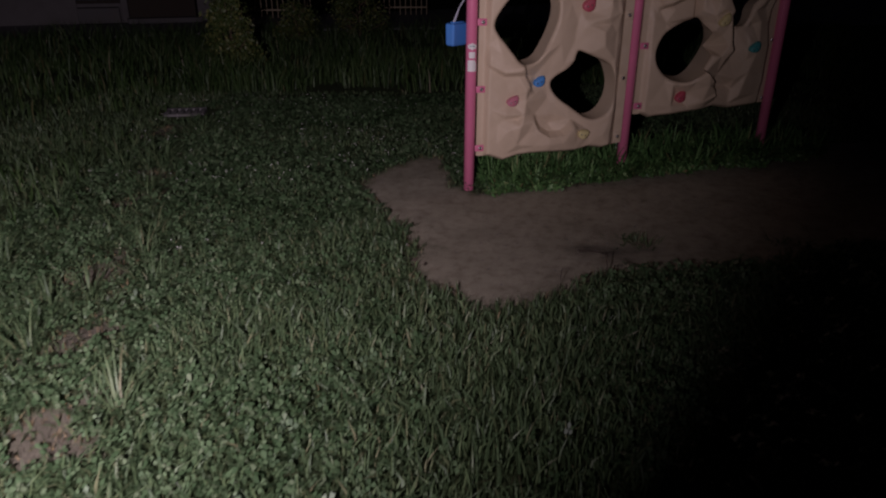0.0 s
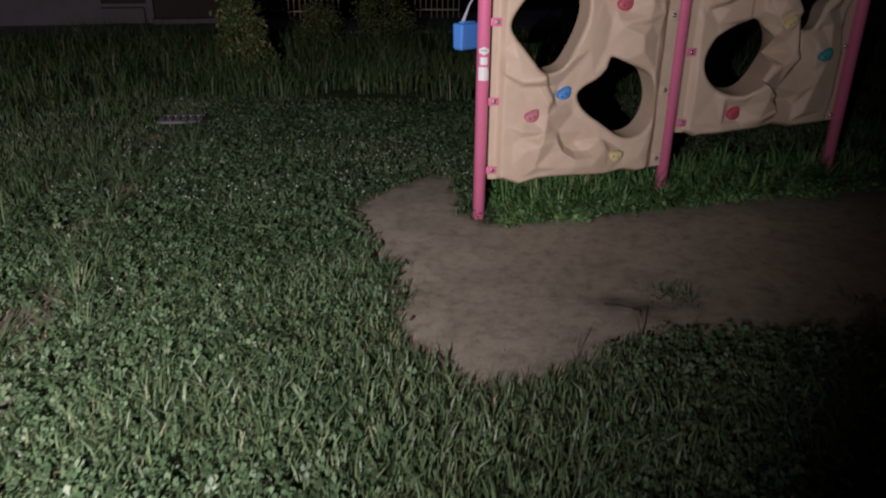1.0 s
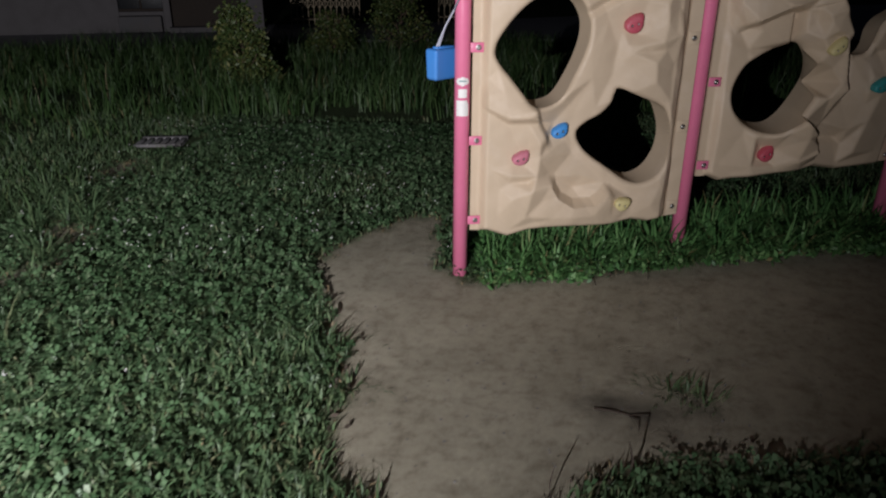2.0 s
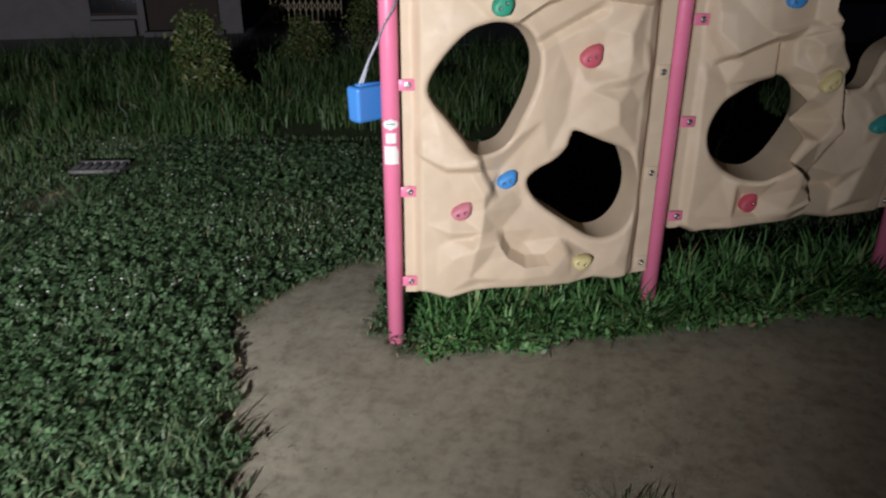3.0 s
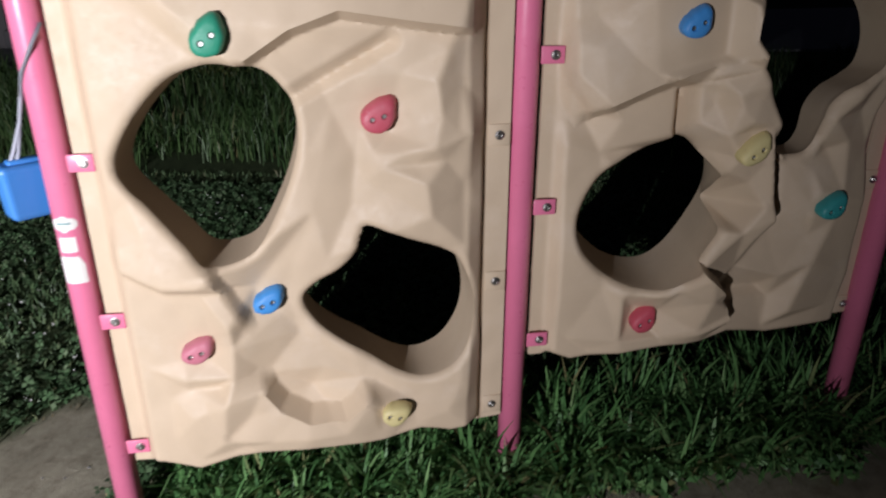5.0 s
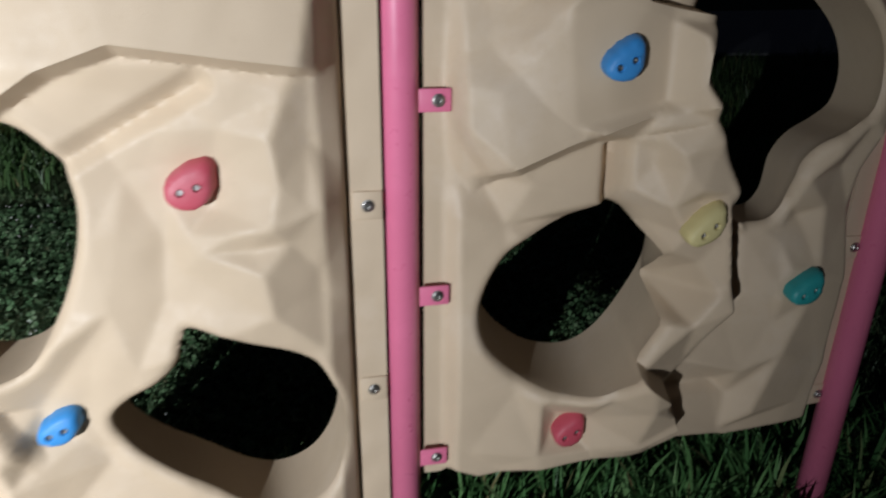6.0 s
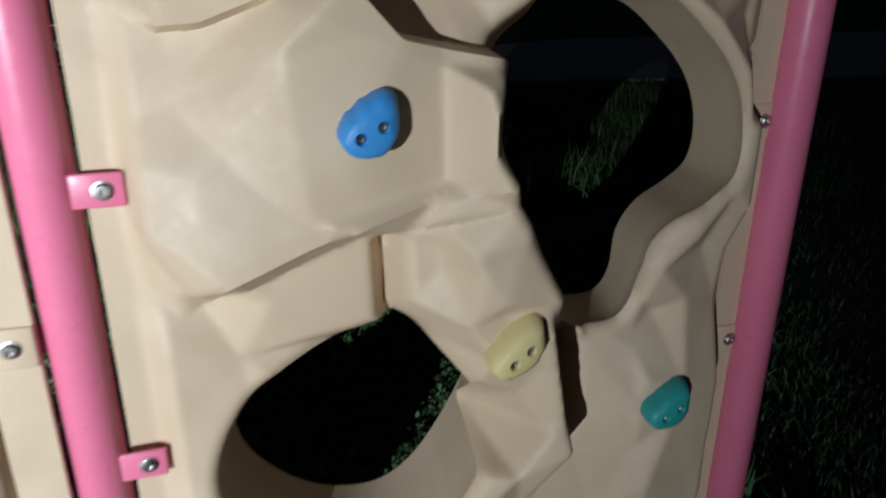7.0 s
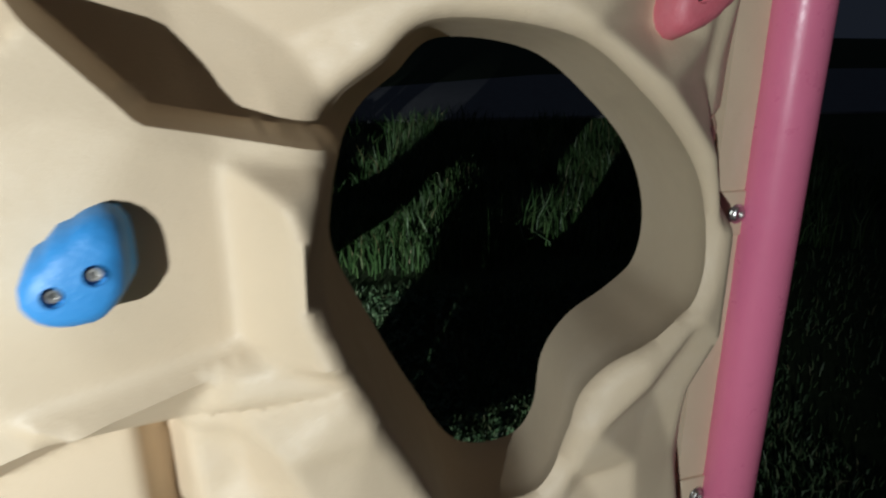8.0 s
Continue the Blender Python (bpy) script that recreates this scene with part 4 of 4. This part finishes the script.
# slotted concrete drain cover in the grass
def drain_cover():
    top = tagged(new("drain_cover"), "grey slotted concrete drain cover sunk in the lawn edge", "drain cover")
    top.matrix_world = Matrix.Translation((-2.76, 7.15, float(ground_z(-2.76, 7.15)))) @ pose(0, 0, 0, 2, 0, 12)
    bm = bmesh.new()
    box(bm, (0.4, 0.3, 0.06), Matrix.Translation((0, 0, -0.028)), 0.01, 2)
    part("base", bm, CONCRETE, top)
    for sy in (-1, 1):
        bm = bmesh.new()
        box(bm, (0.4, 0.05, 0.03), Matrix.Translation((0, sy * 0.124, 0.014)), 0.008, 2)
        part("rim", bm, CONCRETE, top)
    for k in range(6):
        bm = bmesh.new()
        box(bm, (0.044, 0.196, 0.026), Matrix.Translation((-0.175 + k * 0.07, 0, 0.014)), 0.006, 2)
        part("bar", bm, CONCRETE, top)


drain_cover()


# ---- grass ----
def blades(x, y, height, width, rng, lean=0.5, sink=0.01):
    """Bent tapering blades as one heap of faces."""
    n = len(x)
    z = ground_z(x, y) - sink
    a, face = rng.uniform(0, 6.283, n), rng.uniform(0, 6.283, n)
    bend = np.abs(rng.normal(0, lean, n)) + 0.1
    d = np.stack([np.cos(a), np.sin(a), np.zeros(n)], -1)
    w = np.stack([np.cos(face), np.sin(face), np.zeros(n)], -1) * width[:, None] * 0.5
    base = np.stack([x, y, z], -1)
    up = np.zeros((n, 3))
    up[:, 2] = 1
    h = height[:, None]
    b1, b2 = np.sin(bend * 0.45)[:, None], np.sin(np.clip(bend, 0, 1.45))[:, None]
    mid = base + d * h * 0.5 * b1 + up * h * 0.55
    tip = base + d * h * b2 + up * h * (0.55 + 0.45 * np.cos(np.clip(bend * 1.4, 0, 2.2)))[:, None]
    v = np.stack([base - w, base + w, mid + w * 0.85, mid - w * 0.85, tip], 1).reshape(-1, 3)
    k = np.arange(n)[:, None] * 5
    return v, np.concatenate([k + np.array([[0, 1, 2, 3]])]).tolist() + (k + np.array([[3, 2, 4]])).tolist()


def scatter(n, x0, x1, y0, y1, rng, keep):
    x, y = rng.uniform(x0, x1, n), rng.uniform(y0, y1, n)
    ok = rng.uniform(0, 1, n) < keep(x, y)
    return x[ok], y[ok]


def stuff(name, v, f, mat, label, category):
    return tagged(new(name, mesh_of(name, v.tolist(), f, mat)), label, category, kind="stuff")


def under_slab(x, y):
    return (np.abs(x + 2.72) < 0.33) & (np.abs(y - 7.15) < 0.26)


def lawn_keep(x, y):
    k = np.clip(1 - bareness(x, y) * 1.15, 0, 1)
    return np.where(under_slab(x, y), 0, k * np.where(edge_distance([(-2.1, 8.05), (0.5, 8.35), (3, 8.9)], x, y, False) < 0.16, 0.12, 1))


rng = np.random.default_rng(7)
x1_, y1_ = scatter(66000, -2.7, 2.6, 1.2, 4.2, rng, lawn_keep)
x2_, y2_ = scatter(62000, -4.2, 3.6, 4.2, 8.4, rng, lambda x, y: lawn_keep(x, y) * 0.9)
x3_, y3_ = scatter(52000, -6.5, 6.5, -2.5, 8.8, rng, lambda x, y: lawn_keep(x, y) * np.where((x > -2.7) & (x < 2.6) & (y > 1.2), 0, 1))
x, y = np.concatenate([x1_, x2_, x3_]), np.concatenate([y1_, y2_, y3_])
h = rng.uniform(0.03, 0.08, len(x)) * (1 + 0.4 * lump(x, y, 14, 4)) * (1 + 0.45 * step(3.6, 2.2, y))
v, f = blades(x, y, h, rng.uniform(0.005, 0.0105, len(x)), rng, 0.75)
stuff("lawn_grass", v, f, LAWN, "short mown green grass round the dirt patch", "grass")

# clover between the blades
x, y = scatter(52000, -2.6, 2.4, 1.2, 8.2, rng, lambda x, y: lawn_keep(x, y) * step(-0.7, 0.5, lump(x, y, 15, 2.0) + 0.9 * step(0.6, -0.6, x)))
n = len(x)
z = ground_z(x, y) + rng.uniform(0.02, 0.055, n)
C = np.stack([x, y, z], -1)
tilt = rng.normal(0, 0.45, (n, 2))
turn = rng.uniform(0, 6.283, n)
size = rng.uniform(0.010, 0.02, n)
leaves = []
for k in range(3):
    a = turn + k * 2.094
    d = np.stack([np.cos(a), np.sin(a), np.zeros(n)], -1)
    e = np.stack([-np.sin(a), np.cos(a), np.zeros(n)], -1)
    for w_ in (d, e):
        w_[:, 2] = w_[:, 0] * tilt[:, 0] + w_[:, 1] * tilt[:, 1]
    s_ = size[:, None]
    fold = np.array([0, 0, 0.25])
    leaves.append(np.stack([C, C + d * s_ * 0.75 + e * s_ * 0.55 + fold * s_, C + d * s_ * 1.3, C + d * s_ * 0.75 - e * s_ * 0.55 + fold * s_], 1))
v = np.stack(leaves, 1).reshape(-1, 3)
stuff("clover", v, np.arange(len(v)).reshape(-1, 4).tolist(), CLOVER, "low clover leaves mixed into the lawn", "clover")


# long grass beyond the mown lawn and at its edge
def tall_keep(x, y):
    far = step(8.35, 8.7, y - 0.1 * x)
    left = step(-1.75, -2.3, x + 0.22 * (y - 2)) * 0.5
    on_road = inside([(-40, 8.5), (-9, 13.2), (-3, 16.2), (30, 19.5), (30, 40), (-40, 40)], x, y)
    clump = step(-0.6, 0.5, lump(x, y, 16, 3.0))
    return np.where(on_road, 0, np.maximum(far, left) * clump)


x1_, y1_ = scatter(42000, -8.5, 7.5, 8.0, 12.5, rng, tall_keep)
x2_, y2_ = scatter(26000, -8.5, 9.0, 12.5, 18.5, rng, tall_keep)
x3_, y3_ = scatter(12000, -5.5, -1.6, 1.2, 8.4, rng, tall_keep)
x, y = np.concatenate([x1_, x2_, x3_]), np.concatenate([y1_, y2_, y3_])
h = rng.uniform(0.14, 0.42, len(x)) * (1 + 0.3 * lump(x, y, 17, 2.0)) * np.where(y < 8.2, 0.55, 1.0)
v, f = blades(x, y, h, rng.uniform(0.006, 0.013, len(x)) * (1 + 0.06 * np.clip(y - 8, 0, 8)), rng, 0.45)
stuff("long_grass", v, f, MEADOW, "long unmown green grass beyond the lawn", "grass")


def tufts(cx, cy, count, length, width, rng, spreading=0.9, radius=0.03):
    """Rosettes of arching blades round each centre."""
    n = len(cx) * count
    k = np.repeat(np.arange(len(cx)), count)
    a = rng.uniform(0, 6.283, n)
    r = np.abs(rng.normal(0, radius, n))
    x, y = cx[k] + r * np.cos(a), cy[k] + r * np.sin(a)
    ln = length[k] * rng.uniform(0.5, 1.1, n)
    z = ground_z(x, y) - 0.01
    d = np.stack([np.cos(a), np.sin(a), np.zeros(n)], -1)
    side = np.stack([-np.sin(a), np.cos(a), np.zeros(n)], -1) * (width * rng.uniform(0.6, 1.2, n))[:, None] * 0.5
    base = np.stack([x, y, z], -1)
    th = np.clip(rng.normal(spreading, 0.35, n), 0.15, 1.5)
    up = np.array([0, 0, 1.0])
    out, pos, ang = [], base, th * 0.35
    rows = [base - side * 0.7, base + side * 0.7]
    for t, wd in ((0.35, 1.0), (0.7, 0.75)):
        pos = pos + (d * np.sin(ang)[:, None] + up * np.cos(ang)[:, None]) * (ln * 0.35)[:, None]
        ang = ang + th * 0.5
        rows += [pos - side * wd, pos + side * wd]
    rows.append(pos + (d * np.sin(ang)[:, None] + up * np.cos(ang)[:, None]) * (ln * 0.3)[:, None])
    v = np.stack(rows, 1).reshape(-1, 3)
    q = np.arange(n)[:, None] * 7
    f = np.concatenate([q + np.array([[0, 1, 3, 2]]), q + np.array([[2, 3, 5, 4]])]).tolist() + (q + np.array([[4, 5, 6]])).tolist()
    return v, f


def on_wall(s_, w_):
    return FOOT.x + s_ * ALONG.x + w_ * OUT.x, FOOT.y + s_ * ALONG.y + w_ * OUT.y


# rank grass left standing under the panels
s = rng.uniform(0.12, 2.75, 240)
w = np.clip(rng.normal(0.05, 0.085, 240), -0.35, 0.125 + 0.07 * lump(s, s, 46, 5))
x, y = on_wall(s, w)
v, f = tufts(x, y, 22, rng.uniform(0.12, 0.27, 240) * (0.75 + 0.3 * np.clip(s, 0, 1.6)) * (1 - 1.6 * np.clip(w, 0, 0.2)), 0.015, rng, 1.15, 0.022)
s = rng.uniform(0.15, 2.7, 150)
x, y = on_wall(s, rng.uniform(-0.34, -0.04, 150))
v2, f2 = tufts(x, y, 20, rng.uniform(0.18, 0.3, 150), 0.013, rng, 0.85, 0.03)
f = f + [[i + len(v) for i in face] for face in f2]
v = np.concatenate([v, v2])
stuff("rank_grass", v, f, LONG, "rank green grass tufts growing under the panels", "grass")
# broad-leaved weeds in clumps along the foot of the grass strip
cs = rng.uniform(0.08, 2.6, 70)
cw = 0.13 + 0.07 * lump(cs, cs, 35, 6) + rng.normal(0, 0.035, 70)
k = np.repeat(np.arange(70), 34)
n = len(k)
reach = rng.uniform(0.035, 0.085, 70)[k]
s, w = cs[k] + rng.normal(0, 1, n) * reach * 0.6, cw[k] + rng.normal(0, 1, n) * reach * 0.6
ok = (s > 0.07) & (np.abs(s - POSTS[1]) > 0.05) & (np.abs(s - POSTS[2]) > 0.05)
s, w, k = s[ok], w[ok], k[ok]
n = len(s)
x, y = on_wall(s, w)
P = np.stack([x, y, ground_z(x, y) + rng.uniform(0.006, 0.085, n) * rng.uniform(0.35, 1.0, 70)[k]], -1)
v, f = leaf_mesh(P, rng.uniform(0.012, 0.03, n), rng)
stuff("weeds", np.array(v), f, LONG, "low broad-leaved weeds along the grass strip", "weeds")
# arching tufts at the lawn's ragged edge
x = np.concatenate([rng.uniform(-2.4, -1.05, 60), np.array([1.12, 1.18, 1.07, 1.95, 2.05, -0.25, -0.12])])
y = np.concatenate([rng.uniform(1.4, 6.5, 60), np.array([3.70, 3.66, 3.73, 3.72, 3.66, 3.9, 3.6])])
x[:60] -= 0.24 * (y[:60] - 2)
ln = np.concatenate([rng.uniform(0.12, 0.34, 60), np.full(7, 0.085)])
v, f = tufts(x, y, 34, ln, 0.0065, rng, 1.15, 0.06)
stuff("grass_tufts", v, f, LAWN, "arching grass tufts at the lawn's ragged edge", "grass")

# dry stalks along the worn line and the dirt's edge
x, y = scatter(30000, -2.8, 2.4, 1.2, 6.5, rng, lambda x, y: np.where((bareness(x, y) > 0.12) & (bareness(x, y) < 0.86), 0.6, np.where(bareness(x, y) < 0.1, 0.07 * step(-0.2, 0.6, lump(x, y, 44, 2.5)), 0)))
v, f = blades(x, y, rng.uniform(0.02, 0.06, len(x)), rng.uniform(0.003, 0.006, len(x)), rng, 1.0)
stuff("dry_grass", v, f, DRY, "short dry brown stalks at the dirt's edge", "grass")

# pale clover heads
x, y = scatter(700, -3.2, 0.4, 3.4, 8.0, rng, lambda x, y: lawn_keep(x, y) * step(-0.3, 0.5, lump(x, y, 45, 2.0)))
n = len(x)
P = np.stack([x, y, ground_z(x, y) + rng.uniform(0.045, 0.08, n)], -1)
k = np.repeat(np.arange(n), 6)
v, f = leaf_mesh(P[k] + rng.normal(0, 0.003, (n * 6, 3)), rng.uniform(0.0025, 0.005, n * 6), rng)
stuff("clover_heads", np.array(v), f, WHITE, "tiny pale clover heads dotted over the lawn", "flowers")


# ---- twigs and stalks on the dirt ----
def twig(path, r, label):
    bm = bmesh.new()
    pts = [(x_, y_, float(ground_z(x_, y_)) + z_) for x_, y_, z_ in path]
    tube(bm, pts, [r * (1 - 0.6 * i / (len(pts) - 1)) for i in range(len(pts))], 6)
    tagged(part("twig", bm, TWIG, None), label, "twig")


twig([(0.78, 3.58, 0.002), (0.84, 3.565, 0.007), (0.9, 3.55, 0.004), (0.97, 3.56, 0.009)], 0.0045, "dark dead twig lying on the dirt")
twig([(0.9, 3.55, 0.002), (0.925, 3.51, 0.012), (0.92, 3.46, 0.002)], 0.0035, "short dark dead twig lying on the dirt")
twig([(0.86, 3.22, -0.01), (0.865, 3.22, 0.07), (0.85, 3.23, 0.13)], 0.005, "dark dead stalk standing at the dirt's edge")
twig([(0.62, 3.1, -0.01), (0.615, 3.1, 0.06), (0.625, 3.11, 0.11)], 0.004, "thin dark stalk standing at the dirt's edge")
for s_, w_, lean_ in ((1.27, 0.2, 0.02), (1.36, 0.21, -0.015), (1.44, 0.2, 0.03), (1.58, 0.19, 0.0), (0.93, 0.24, -0.02), (1.8, 0.18, 0.025)):
    path = [(*on_wall(s_ + lean_ * k, w_ - 0.06 + 0.05 * k), 0.05 - 0.022 * k) for k in range(3)]
    twig(path, 0.0035, "dark bent grass stalk hanging over the dirt")
twig([(0.82, 4.72, 0.0), (0.845, 4.66, 0.014), (0.86, 4.60, 0.003)], 0.004, "dark root end lying beside the grass strip")

# bits of dead leaf and root on the dirt
x, y = scatter(9000, -0.7, 3.2, 2.8, 5.7, rng, lambda x, y: np.where(bareness(x, y) > 0.85, 0.05 + 0.25 * step(0.25, 0.02, edge_distance(DIRT, x, y)), 0) * 0.5)
n = len(x)
P = np.stack([x, y, ground_z(x, y) + 0.003], -1)
v, f = leaf_mesh(P, rng.uniform(0.003, 0.009, n), rng)
v = np.array(v)
v[:, 2] = np.repeat(P[:, 2], 4) + (v[:, 2] - np.repeat(P[:, 2], 4)) * 0.25
stuff("leaf_litter", v, f, TWIG, "dark crumbs of dead leaf scattered on the dirt", "litter")

# dark curled dead leaves and roots caught along the dirt's edge
x, y = scatter(5200, -0.8, 3.2, 2.7, 5.0, rng, lambda x, y: 0.75 * step(0.09, 0.01, edge_distance(DIRT, x + 0.05 * lump(x, y, 8, 12), y + 0.05 * lump(x, y, 9, 12))) * step(-0.5, 0.4, lump(x, y, 47, 9)))
n = len(x)
v, f = leaf_mesh(np.stack([x, y, ground_z(x, y) + rng.uniform(0.004, 0.02, n)], -1), rng.uniform(0.006, 0.02, n), rng)
stuff("dead_leaves", np.array(v), f, TWIG, "dark curled dead leaves along the dirt's edge", "litter")

# pebbles trodden into the dirt
x, y = scatter(1500, -0.6, 3.4, 2.9, 5.2, rng, lambda x, y: np.where(bareness(x, y) > 0.9, 0.3, 0))
n = len(x)
r = rng.uniform(0.002, 0.0065, n)[:, None, None]
ball = np.array([(1, 0, 0), (0, 1, 0), (-1, 0, 0), (0, -1, 0), (0, 0, 0.8), (0, 0, -0.5)])
v = np.stack([x, y, ground_z(x, y)], -1)[:, None, :] + ball[None] * r * rng.uniform(0.6, 1.3, (n, 6, 1))
k = np.arange(n)[:, None] * 6
f = np.concatenate([k + np.array([[a, b, c]]) for a, b, c in ((0, 1, 4), (1, 2, 4), (2, 3, 4), (3, 0, 4), (1, 0, 5), (2, 1, 5), (3, 2, 5), (0, 3, 5))]).tolist()
stuff("pebbles", v.reshape(-1, 3), f, CONCRETE, "small grey pebbles trodden into the dirt", "pebbles")
